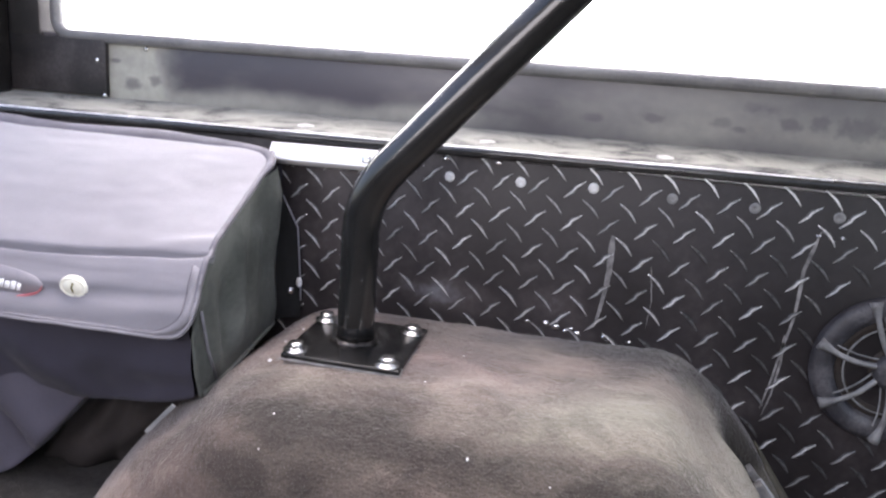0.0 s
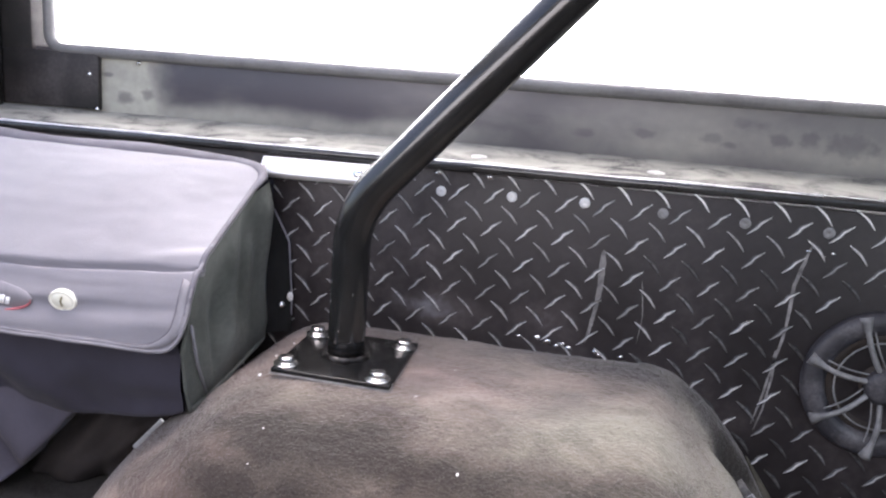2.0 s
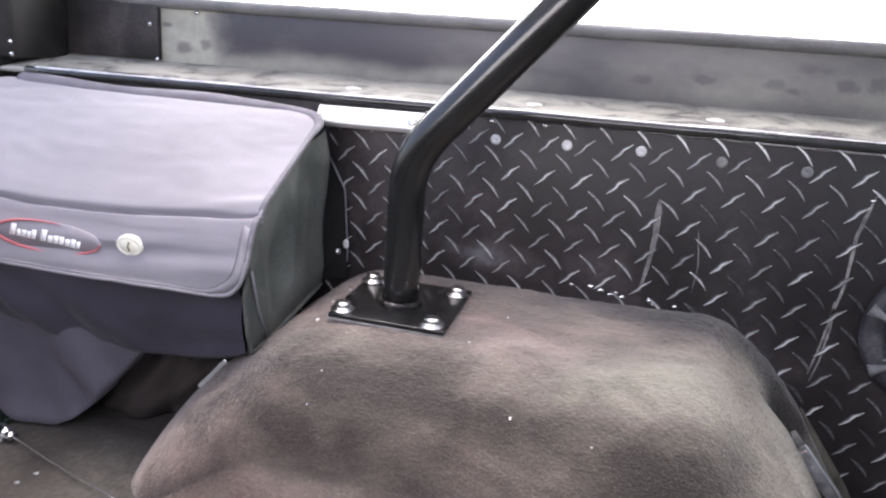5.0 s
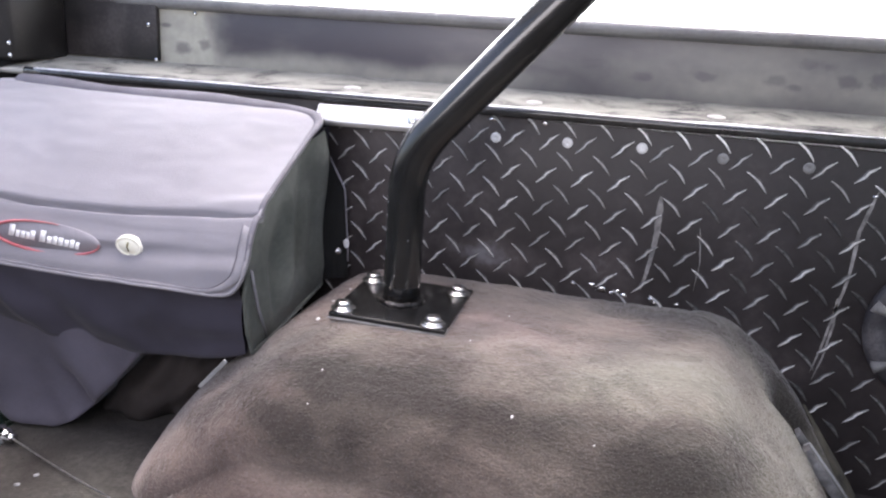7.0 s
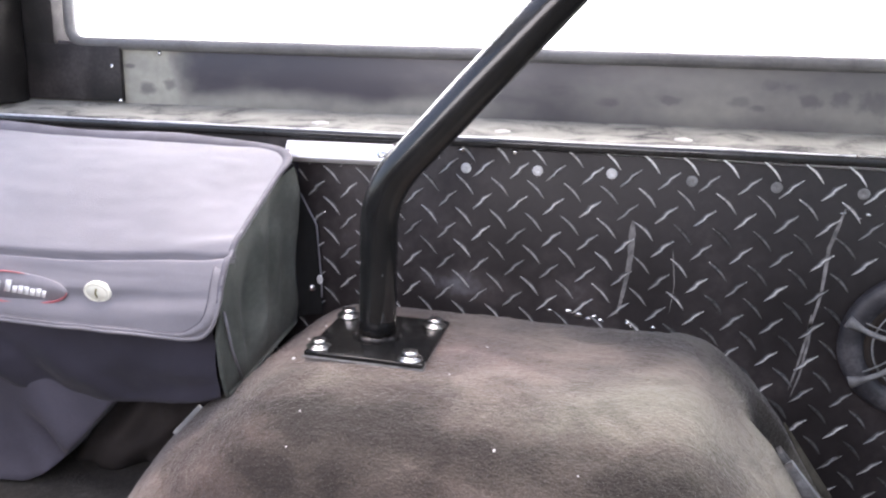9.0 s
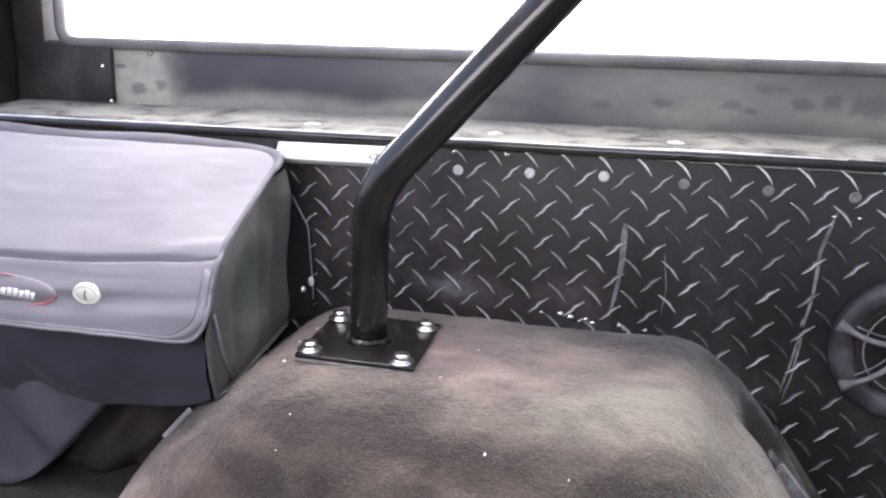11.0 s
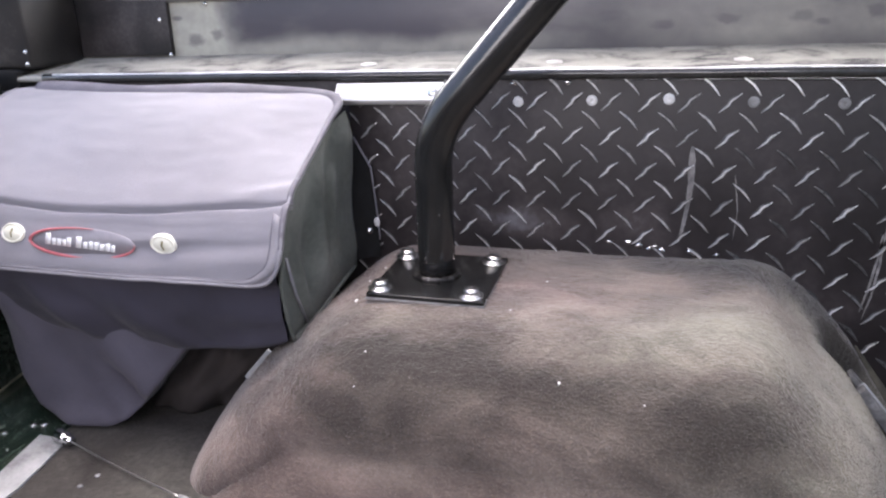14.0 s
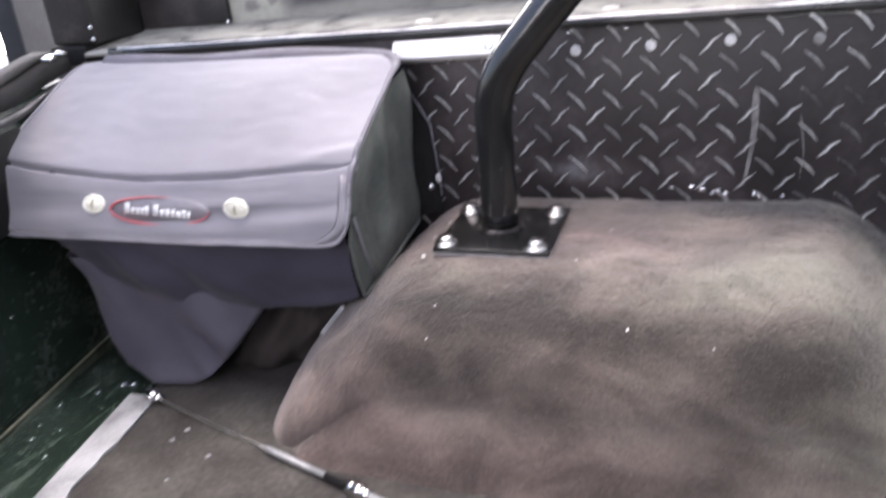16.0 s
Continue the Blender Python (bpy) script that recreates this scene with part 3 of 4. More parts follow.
smear("scrape", ((0.374, 0.166), (0.375, 0.11), (0.371, 0.07), (0.364, 0.03)), 0.0095, 1)
smear("scrape", ((0.634, 0.205), (0.622, 0.15), (0.622, 0.09), (0.613, 0.03), (0.606, -0.02), (0.600, -0.05)), 0.0052, 2)
smear("scrape", ((0.614, 0.06), (0.616, 0.02), (0.611, -0.03), (0.604, -0.06)), 0.004, 3)
smear("scrape", ((0.43, 0.13), (0.437, 0.08), (0.434, 0.04)), 0.0018, 4)

# edge moulding of the ledge
bm = bmesh.new()
sweep(bm, [(x, WALL - 0.003, belt(x) - 0.001 + wob((x, 0, 3), 12, 0.0006)) for x in [-0.66 + k * 0.05 for k in range(38)]], 0.0075, 18)
tagged(obj("edge_moulding", bm, GLOSS_TRIM), "glossy black edge moulding along the ledge", "trim", kind="structure")
# pale bead that paints in the highlight along the moulding
bm = bmesh.new()
sweep(bm, [(x, WALL - 0.0065, belt(x) + 0.0052 + wob((x, 0, 3), 12, 0.0006)) for x in [-0.64 + k * 0.04 for k in range(32)] + [0.634]], lambda t: 0.0016 + 0.0005 * math.sin(31 * t), 12)
part("moulding_highlight", bm, mottled("highlight_bead", [(0.3, g(0.35, 1, 1, 1.05)), (0.55, g(0.85))], 22, 0.34, metal=0.5), bpy.data.objects["edge_moulding"], "thin pale bead that draws the highlight on the moulding")

# ---- carpeted wheel arch ----
EDGE_Y, R, DROP = 0.02, 0.19, 0.13


def outline(s):
    """A point of the arch outline for s from -1 to 1, and its outward normal."""
    def at(q):
        w = XC + q * (0.47 * WIDE if q > 0 else 0.48)
        return Vector((w, arch(w)))
    a, b = at(max(s - 0.09, -1)), at(min(s + 0.09, 1))
    t = (b - a).normalized()
    acc = Vector((0, 0))
    for k in range(-4, 5):
        acc += at(max(-1, min(1, s + 0.018 * k)))
    return acc / 9, Vector((-t.y, t.x))


SAMPLES = [outline(-1 + 2 * k / 800) for k in range(801)]


def well(u, v):
    s = -1 + 2 * u
    k = max(0.0, min(799.999, u * 800))
    (p0, n0), (p1, n1) = SAMPLES[int(k)], SAMPLES[int(k) + 1]
    p, nrm = p0.lerp(p1, k - int(k)), n0.lerp(n1, k - int(k))
    if v < 0.3:
        y, inset = WALL - 0.001 + (EDGE_Y - WALL) * v / 0.3, 0.0
    elif v < 0.75:
        th = (v - 0.3) / 0.45 * math.pi / 2
        y, inset = EDGE_Y - R * math.sin(th), DROP * (1 - math.cos(th))
    else:
        y, inset = EDGE_Y - R - 0.03 * (v - 0.75) / 0.25, DROP + 0.5 * ((v - 0.75) / 0.25)
    if s > 0.46:  # the front shoulder falls away from the wall
        e, w = min(1, (s - 0.46) / 0.3), max(0, min(1, (WALL - y) / 0.09))
        f = max(0, min(1, (s - 0.55) / 0.22))
        p = p - nrm * (0.036 * e * e * (3 - 2 * e) * w * w * (3 - 2 * w) * (1 - 0.6 * f * f * (3 - 2 * f)))
    if s > 0.66:  # a trough along the wall, in which the bracket lies
        e, w = min(1, (s - 0.66) / 0.14), max(0, min(1, (WALL - y - 0.02) / 0.025, (0.105 - WALL + y) / 0.03))
        p = p - nrm * (0.04 * e * e * (3 - 2 * e) * w * w * (3 - 2 * w))
    q = p - Vector((nrm.x * 0.3, nrm.y)) * min(inset, DROP)
    if inset > DROP:
        k = (inset - DROP) / 0.5
        q = q.lerp(Vector((q.x - 0.03 * max(0, -s) * k ** 3, FLOOR - 0.01)), k)
        y -= 0.006 * k ** 3
    z = max(q.y, FLOOR - 0.01)
    d = wob((q.x, y, z), 9, 0.004) + wob((q.x, y, z), 40, 0.0014) + wob((q.x, y, z), 130, 0.0011)
    if 0.0 < q.x < 0.13 and y > -0.02:
        d *= 0.1
    return Vector((q.x, y, z + d * (1 if v < 0.75 else 0)))


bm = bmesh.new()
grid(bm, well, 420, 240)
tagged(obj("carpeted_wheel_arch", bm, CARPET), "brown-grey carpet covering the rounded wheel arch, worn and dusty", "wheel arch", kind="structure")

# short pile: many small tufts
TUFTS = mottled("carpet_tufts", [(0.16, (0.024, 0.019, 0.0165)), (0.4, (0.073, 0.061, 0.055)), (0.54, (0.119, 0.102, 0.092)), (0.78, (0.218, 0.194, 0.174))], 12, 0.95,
                sheen=0.3, fine=0.33, fine_scale=300, detail=12, rough_spread=0.04, distort=0.8, hues=((1.12, 0.965, 0.92), (0.95, 1.02, 0.9)), hue_scale=3.4, stretch=(0.6, 1, 1), hue_run=0.55, blots=BLOTS_AND_SHADE)
rs = np.random.RandomState(4)
base, faces = [], []
NT = 80000
for k in range(NT):
    u, v = 0.1 + 0.86 * rs.rand(), 0.02 + 0.96 * rs.rand()
    p = well(u, v)
    if -0.018 < p.x < 0.142 and -0.019 < p.y < 0.147:
        continue
    a, b = well(u + 0.002, v) - p, well(u, v + 0.004) - p
    nn = a.cross(b)
    if nn.length < 1e-9:
        continue
    nn.normalize()
    if nn.dot(p - Vector((0.21, 0.22, -0.25))) < 0:
        nn = -nn
    t1 = nn.orthogonal().normalized()
    t2 = nn.cross(t1)
    r, h, th = 0.0014 + 0.0009 * rs.rand(), 0.0002 + 0.0007 * rs.rand() ** 2, 6.28 * rs.rand()
    lean = Vector((rs.uniform(-1, 1), rs.uniform(-1.4, 0.6), rs.uniform(-1, 0.4))) * 0.0007
    i0 = len(base)
    for q in range(3):
        c_, s_ = math.cos(th + 2.094 * q), math.sin(th + 2.094 * q)
        base.append(tuple(p - nn * 0.0006 + (t1 * c_ + t2 * s_) * r))
    base.append(tuple(p + nn * h + lean))
    faces += [(i0, i0 + 1, i0 + 3), (i0 + 1, i0 + 2, i0 + 3), (i0 + 2, i0, i0 + 3)]
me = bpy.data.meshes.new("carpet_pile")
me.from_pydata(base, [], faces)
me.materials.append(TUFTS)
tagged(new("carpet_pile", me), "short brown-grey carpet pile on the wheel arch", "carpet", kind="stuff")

# ---- roll bar brace ----
bar = thing("roll_bar", "black painted tubular roll bar brace bolted to the wheel arch", "roll bar", (0.06, 0.06, 0.008))
bar.location = (0, 0, 0)
CX, CY = 0.0575, 0.063
bend = []
axis_up = Vector((math.cos(radians(48.2)), 0, math.sin(radians(48.2))))
knee = Vector((CX, CY, 0.207))
for k in range(6):
    bend.append(Vector((CX, CY, 0.006 + (0.155 - 0.006) * k / 5)))
a, c = Vector((CX, CY, 0.155)), knee + axis_up * 0.055
for k in range(1, 12):
    t = k / 12
    bend.append(a * (1 - t) ** 2 + knee * 2 * t * (1 - t) + c * t * t)
for k in range(12):
    bend.append(c + axis_up * (0.08 * k))
bm = bmesh.new()
sweep(bm, bend, 0.0249, 36)
part("tube", bm, BLACK_TUBE, bar, "glossy black bent steel tube")
for k, (z, turn, size) in enumerate(((0.034, 214, 0.0026), (0.058, 208, 0.0018), (0.083, 216, 0.002), (0.112, 219, 0.003), (0.127, 212, 0.0018), (0.146, 222, 0.0016), (0.05, 262, 0.0016), (0.1, 300, 0.0015))):
    bm = bmesh.new()
    bmesh.ops.create_icosphere(bm, subdivisions=1, radius=size)
    th = radians(turn)
    for v in bm.verts:
        v.co = Vector((CX + math.cos(th) * (0.0248 + v.co.x * 0.15) - math.sin(th) * v.co.y * 0.7, CY + math.sin(th) * (0.0248 + v.co.x * 0.15) + math.cos(th) * v.co.y * 0.7, z + v.co.z * (1 + 0.5 * (k % 3))))
    part("tube_speck", bm, ZINC, bar, "small bright speck on the black tube")
bm = box_bm(-0.0155, 0.139, -0.0165, 0.1445, 0.0035, 0.0095, 0.0012)
bmesh.ops.rotate(bm, verts=bm.verts, cent=(CX, CY, 0), matrix=Matrix.Rotation(radians(2), 3, "Z"))
part("base_plate", bm, BASE_BLACK, bar, "black square base plate")
bm = box_bm(-0.0172, 0.1395, -0.0185, 0.140, 0.0015, 0.0034, 0.0004)
bmesh.ops.rotate(bm, verts=bm.verts, cent=(CX, CY, 0), matrix=Matrix.Rotation(radians(2), 3, "Z"))
part("shim", bm, SPOKE_METAL, bar, "thin bare metal shim under the base plate")
bm = bmesh.new()
ring = []
for k in range(41):
    th = 2 * math.pi * k / 40
    r = 0.0272 + 0.001 * math.sin(9 * th) + 0.0006 * math.sin(23 * th)
    ring.append((CX + r * math.cos(th), CY + r * math.sin(th), 0.0115))
sweep(bm, ring, lambda t: 0.0042 + 0.0008 * math.sin(t * 90), 10)
part("weld_bead", bm, mottled("rusty_weld", [(0.3, (0.015, 0.014, 0.014)), (0.62, (0.04, 0.037, 0.036)), (0.75, (0.4, 0.38, 0.36))], 70, 0.25, metal=0.5, bump=0.3), bar, "scaly weld bead with bare metal")
for x, y in ((0.0, 0.0), (0.122, 0.0), (-0.005, 0.12), (0.121, 0.122)):
    bm = lathe(bmesh.new(), [(0, 0.0095), (0.0160, 0.0095), (0.0162, 0.0105), (0.0160, 0.0115), (0.008, 0.0117), (0, 0.0117)], (x, y, 0), (0, 0, 1), 28)
    bolt = part("bolt", bm, ZINC, bar, "shiny zinc hex bolt with washers")
    bm = lathe(bmesh.new(), [(0.005, 0.0117), (0.0126, 0.0119), (0.0130, 0.0128), (0.0126, 0.0138), (0.005, 0.014)], (x, y, 0), (0, 0, 1), 24)
    part("lock_washer", bm, ZINC, bolt)
    bm = lathe(bmesh.new(), [(0, 0.0139), (0.0105, 0.0139), (0.0113, 0.0146), (0.0113, 0.0188), (0.0100, 0.0204), (0.0062, 0.021), (0, 0.0211)], (x, y, 0), (0, 0, 1), 6)
    bmesh.ops.rotate(bm, verts=bm.verts, cent=(x, y, 0), matrix=Matrix.Rotation(random.uniform(0, 1), 3, "Z"))
    part("bolt_head", bm, ZINC, bolt)

# bright bracket between the bag and the bar, under the ledge
bracket = thing("aluminium_bracket", "bright bare aluminium strip fixed under the ledge with a screw", "bracket", (0, 0, 0))
bm = box_bm(-0.128, 0.036, 0.180, WALL - 0.004, 0.2165, 0.2445, 0.002, tilt=0.03)
bmesh.ops.rotate(bm, verts=bm.verts, cent=(0, 0.19, 0.23), matrix=Matrix.Rotation(radians(-34), 3, "X"))
part("strip", bm, ALUMINIUM, bracket)
bm = lathe(bmesh.new(), [(0, 0.005), (0.005, 0.0045), (0.008, 0.002), (0.0085, 0)], (0.02, 0.183, 0.2335), (0, -0.93, 0.37), 18)
part("screw", bm, ZINC, bracket)

# ---- soft luggage bag ----
bag = thing("luggage_bag", "grey and black soft luggage bag with sagging flap lid", "bag", (0, 0, 0))
BX0, BX1 = -0.69, -0.101
LID = ((0.0, 0.19, 0.214), (0.05, 0.187, 0.231), (0.10, 0.17, 0.238), (0.25, 0.105, 0.211), (0.45, 0.02, 0.166), (0.58, -0.03, 0.137), (0.64, -0.048, 0.119), (0.8, -0.064, 0.082), (0.93, -0.075, 0.046), (1.0, -0.079, 0.026))
LID_Y, LID_Z = [(a, b) for a, b, c in LID], [(a, c) for a, b, c in LID]


def lid(u, v):
    y = sum(track(v + d, LID_Y) for d in (-0.04, -0.02, 0, 0.02, 0.04)) / 5
    z = sum(track(v + d, LID_Z) for d in (-0.04, -0.02, 0, 0.02, 0.04)) / 5
    x0, x1 = BX0 - 0.03 * v, BX1
    if v < 0.2:  # rounded back corners
        k = min(1, (0.2 - v) / 0.105)
        cut = 0.034 * (1 - math.sqrt(max(0, 1 - k * k)))
        x0, x1 = x0 + cut, x1 - cut
    if v > 0.84:  # rounded lower corners of the flap
        k = (v - 0.84) / 0.16
        cut = 0.045 * (1 - math.sqrt(max(0, 1 - k * k)))
        x0, x1 = x0 + cut, x1 - cut
    x = x0 + (x1 - x0) * u
    sag = math.sin(math.pi * min(1, max(0, u))) ** 0.8
    if v > 0.08:
        z -= 0.019 * sag * math.exp(-((v - 0.62) / 0.22) ** 2) + 0.012 * (1 - u) * max(0, v - 0.6) * 2
    q = math.exp(-((v - 0.615 - 0.012 * math.sin(5 * u)) / 0.008) ** 2)  # crease over the flap front
    z -= 0.012 * q * (0.5 + 0.5 * sag)
    y += 0.009 * q
    if v > 0.62:
        w = math.sin((v - 0.62) / 0.38 * math.pi)
        y += w * (0.004 * sag + 0.009 * noise.noise(Vector((x * 8, v * 3, 2))) + 0.006 * noise.noise(Vector((x * 4 + v * 6, v * 9, 4))))
    z += 0.0035 * math.sin(70 * v + 14 * u) * math.exp(-((u - 0.95) / 0.07) ** 2 - ((v - 0.585) / 0.05) ** 2)
    z += wob((x, y, z), 7, 0.003) + wob((x, v, 1), 26, 0.0008)
    return Vector((x, y, z))


bm = bmesh.new()
grid(bm, lid, 80, 150)
lid_ob = part("lid", bm, LID_CLOTH, bag, "grey woven flap lid, sagging with a crease")
md = lid_ob.modifiers.new("thick", "SOLIDIFY")
md.thickness, md.offset = 0.006, -1
# piping round the flap edge
edge = [lid(1, 0.12 + 0.76 * k / 20) for k in range(21)] + [lid(1, 0.88 + 0.12 * k / 8) for k in range(1, 9)]
edge += [lid(1 - k / 40, 1) for k in range(1, 40)] + [lid(0, 1 - 0.12 * k / 8) for k in range(9)] + [lid(0, 0.88 - 0.76 * k / 20) for k in range(1, 21)]
bm = bmesh.new()
sweep(bm, [p + Vector((0, -0.001, 0.0)) for p in edge], 0.0025, 8)
part("piping", bm, LID_BINDING, lid_ob, "grey bound edge of the flap")


def inner_edge(t, inset):
    """The line a set way inside the flap's open edge, from the right back corner round to the left."""
    lo, cv = 0.2, 1 - inset * 2.1
    du = inset / (BX1 - BX0)
    if t < 0.35:
        u, v = 1 - du, lo + (cv - 0.12 - lo) * t / 0.35
    elif t < 0.45:
        a = (t - 0.35) / 0.1 * math.pi / 2
        u, v = 1 - du - 0.05 * (1 - math.cos(a)), cv - 0.12 + 0.12 * math.sin(a)
    elif t < 0.55:
        k = (t - 0.45) / 0.1
        u, v = (1 - du - 0.05) * (1 - k) + (du + 0.05) * k, cv
    elif t < 0.65:
        a = (1 - (t - 0.55) / 0.1) * math.pi / 2
        u, v = du + 0.05 * (1 - math.cos(a)), cv - 0.12 + 0.12 * math.sin(a)
    else:
        u, v = du, cv - 0.12 + (lo - cv + 0.12) * (t - 0.65) / 0.35
    return lid(u, v)


def lift(p):
    return p + Vector((0, -0.0011, 0.0011))


TS = [k * 0.35 / 16 for k in range(16)] + [0.35 + k * 0.1 / 10 for k in range(10)] + [0.45 + k * 0.1 / 40 for k in range(40)] + [0.55 + k * 0.1 / 10 for k in range(10)] + [0.65 + k * 0.35 / 16 for k in range(17)]
bm = bmesh.new()
prev = None
TS = [t for t in TS if 0.24 < t < 0.76]
for t in TS:
    cur = [bm.verts.new(lift(inner_edge(t, w))) for w in (0.002, 0.008, 0.0135)]
    if prev:
        for k in range(2):
            bm.faces.new((prev[k], prev[k + 1], cur[k + 1], cur[k]))
    prev = cur
tape = part("binding", bm, LID_BINDING, lid_ob, "grey binding tape stitched round the flap")
md = tape.modifiers.new("thick", "SOLIDIFY")
md.thickness, md.offset = 0.0016, 0
bm = bmesh.new()
sweep(bm, [lift(inner_edge(t, 0.0150)) - Vector((0, -0.0004, 0.0004)) for t in TS], 0.0008, 6)
part("stitch_line", bm, HEM_TAPE, lid_ob, "dark seam beside the binding")
bm = bmesh.new()
hem = [(0.02 + 0.91 * k / 40, 0.095) for k in range(41)] + [(0.93 + 0.068 * math.sin(a), 0.2 - 0.105 * math.cos(a)) for a in [math.pi / 2 * k / 10 for k in range(1, 11)]] + [(0.998, 0.2 + 0.02 * k) for k in range(1, 32)]
sweep(bm, [lid(u, v) + Vector((0, 0.000, -0.006)) * max(0, min(1, (0.25 - v) / 0.15)) for u, v in hem], lambda t: (0.0160 + 0.0012 * math.sin(23 * t)) * (1 if t < 0.45 else max(0.26, 1 - (t - 0.45) / 0.2 * 0.74)), 12, flat=0.8)
part("back_roll", bm, HEM_TAPE, lid_ob, "rolled hem along the back of the lid")

SIDE = ((0.188, 0.10), (0.188, 0.216), (0.10, 0.196), (-0.026, 0.126), (-0.05, 0.09), (-0.066, 0.03), (-0.058, -0.02), (-0.047, -0.054), (0.02, -0.05), (0.188, -0.022), (0.188, 0.10))


def side_at(t):
    k = t * (len(SIDE) - 1)
    i = min(int(k), len(SIDE) - 2)
    return Vector(SIDE[i]).lerp(Vector(SIDE[i + 1]), k - i)


def body(u, v):
    p = side_at(v)
    left = -0.615 + 0.05 * max(0, (0.03 - p.y)) / 0.09
    x = left + (-0.112 - left) * u
    b = math.sin(math.pi * u)
    y = p.x - (0.006 * b if p.x < 0 else 0) + wob((x * 0.6, p.y * 1.8, p.x), 12, 0.014) + wob((x, p.y * 2, 3), 22, 0.004)
    if p.x < 0:
        y -= max(0, min(1, (0.022 - p.y) / 0.03)) * (0.011 * math.exp(-((x + 0.53 - 1.3 * (0.03 - p.y)) / 0.028) ** 2) + 0.008 * math.exp(-((x + 0.40 - 1.6 * (0.03 - p.y)) / 0.035) ** 2) - 0.006 * math.exp(-((x + 0.47 - 1.5 * (0.03 - p.y)) / 0.025) ** 2))
    drop = 0.05 * min(1, b * 3) * max(0, min(1, (p.y - 0.03) / 0.08))
    z = p.y - 0.034 * b ** 0.7 * max(0, (0.03 - p.y)) / 0.085 - drop
    return Vector((x, y, z))


bm = bmesh.new()
sheet = grid(bm, body, 90, 80)
bm.faces.new(sheet[0][:-1])
part("body", bm, BAG_CLOTH, bag, "dark cloth front of the bag body")

# side panel, a little slack, with a seam
mid = Vector((0.07, 0.07))
bm = bmesh.new()


FOLD = 0.160
GUSSET = ((-0.024, -0.074), (0.037, -0.076), (0.121, -0.083), (0.166, -0.108), (0.206, -0.116))


def gusset(u, v):
    z = 0.204 - 0.224 * v
    a = Vector((-0.1055, FOLD + 0.001, z))
    b = Vector((track(z, GUSSET), 0.189, z))
    return a.lerp(b, u) + Vector((0, 0.006 * math.sin(math.pi * u) + wob((u * 2, z, 4), 18, 0.004) * math.sin(math.pi * u), 0))


def side_panel(u, v):
    p = side_at(v).lerp(mid, u * 0.999)
    p.x = min(p.x, FOLD)
    return Vector((-0.109 + 0.004 * max(0, min(1, (p.x - 0.11) / 0.05)) + 0.007 * math.sin(u * math.pi * 0.6) + (wob((p.x * 1.8, p.y * 0.5, 5), 16, 0.02) + wob((p.x, p.y, 9), 30, 0.002)) * min(1, u * 3), p.x, p.y))


grid(bm, side_panel, 14, 64)
end = part("side_panel", bm, SIDE_CLOTH, bag, "dark greenish-grey side of the bag with a stitched seam")
bm = bmesh.new()
sweep(bm, [(-0.1045, -0.05, 0.06), (-0.1025, -0.037, 0.005), (-0.1035, -0.012, -0.045)], 0.002, 8)
part("seam", bm, PIPING, end)
bm = bmesh.new()
sweep(bm, [Vector((-0.106, min(FOLD, side_at(v).x), side_at(v).y)) for v in [k / 80 for k in range(24, 73)]], 0.0032, 8)
part("seam", bm, SIDE_CLOTH, end)

# front pouch, sagging below the body
POUCH = ((-0.61, -0.02), (-0.605, -0.09), (-0.593, -0.13), (-0.571, -0.168), (-0.53, -0.203), (-0.475, -0.219), (-0.405, -0.221), (-0.375, -0.205), (-0.333, -0.162), (-0.30, -0.122), (-0.268, -0.085), (-0.235, -0.03))


def pouch(u, v):
    k = u * (len(POUCH) - 1)
    i = min(int(k), len(POUCH) - 2)
    p = Vector(POUCH[i]).lerp(Vector(POUCH[i + 1]), k - i)
    th = v * math.pi
    c = Vector((-0.43, -0.03))
    q = c.lerp(p, 0.02 + 0.98 * abs(math.sin(th)) ** 0.42)
    y = (-0.03 - 0.018 * math.cos(th)) if v < 0.5 else (-0.03 - 0.12 * math.cos(th))
    fold = 0.03 * math.exp(-((q.x + 0.41 + 0.9 * (q.y + 0.13)) / 0.022) ** 2) * max(0, min(1, (-0.11 - q.y) / 0.04)) + 0.045 * noise.noise(Vector((q.x * 9 + q.y * 4, q.y * 5, 7))) + 0.006 * noise.noise(Vector((q.x * 20 + q.y * 9, q.y * 12, 3)))
    y -= 0.042 * max(0, min(1, (-0.06 - q.y) / 0.15)) * (0.3 + 0.7 * math.sin(th))
    return Vector((q.x - 0.006, y + fold * math.sin(th) ** 0.5 if th < 3.1 else y, max(q.y, FLOOR + 0.002)))


bm = bmesh.new()
grid(bm, pouch, 50, 36)
part("pouch", bm, mottled("pouch_cloth", [(0.3, (0.045, 0.042, 0.058)), (0.7, (0.088, 0.082, 0.108))], 7, 0.8, bump=0.3, bump_scale=800, sheen=0.1, fine=0.3, fine_scale=300), bag, "grey sagging lower pouch of the bag")


def on_flap(x, s):
    """A spot on the front of the flap: x and the share of the way down, with the way out of the cloth."""
    u = (x - BX0) / (BX1 - BX0)
    v = 0.66 + 0.34 * s
    p, a, b = lid(u, v), lid(u + 0.02, v), lid(u, v + 0.02)
    return p, (a - p).cross(b - p).normalized() * -1


def badge_frame(x, s):
    p, nrm = on_flap(x, s)
    if nrm.y > 0:
        nrm = -nrm
    ex = Vector((1, 0, 0)) - nrm * nrm.x
    ex.normalize()
    ez = nrm.cross(ex) * -1
    if ez.z < 0:
        ez = -ez
    return p, nrm, ex, ez


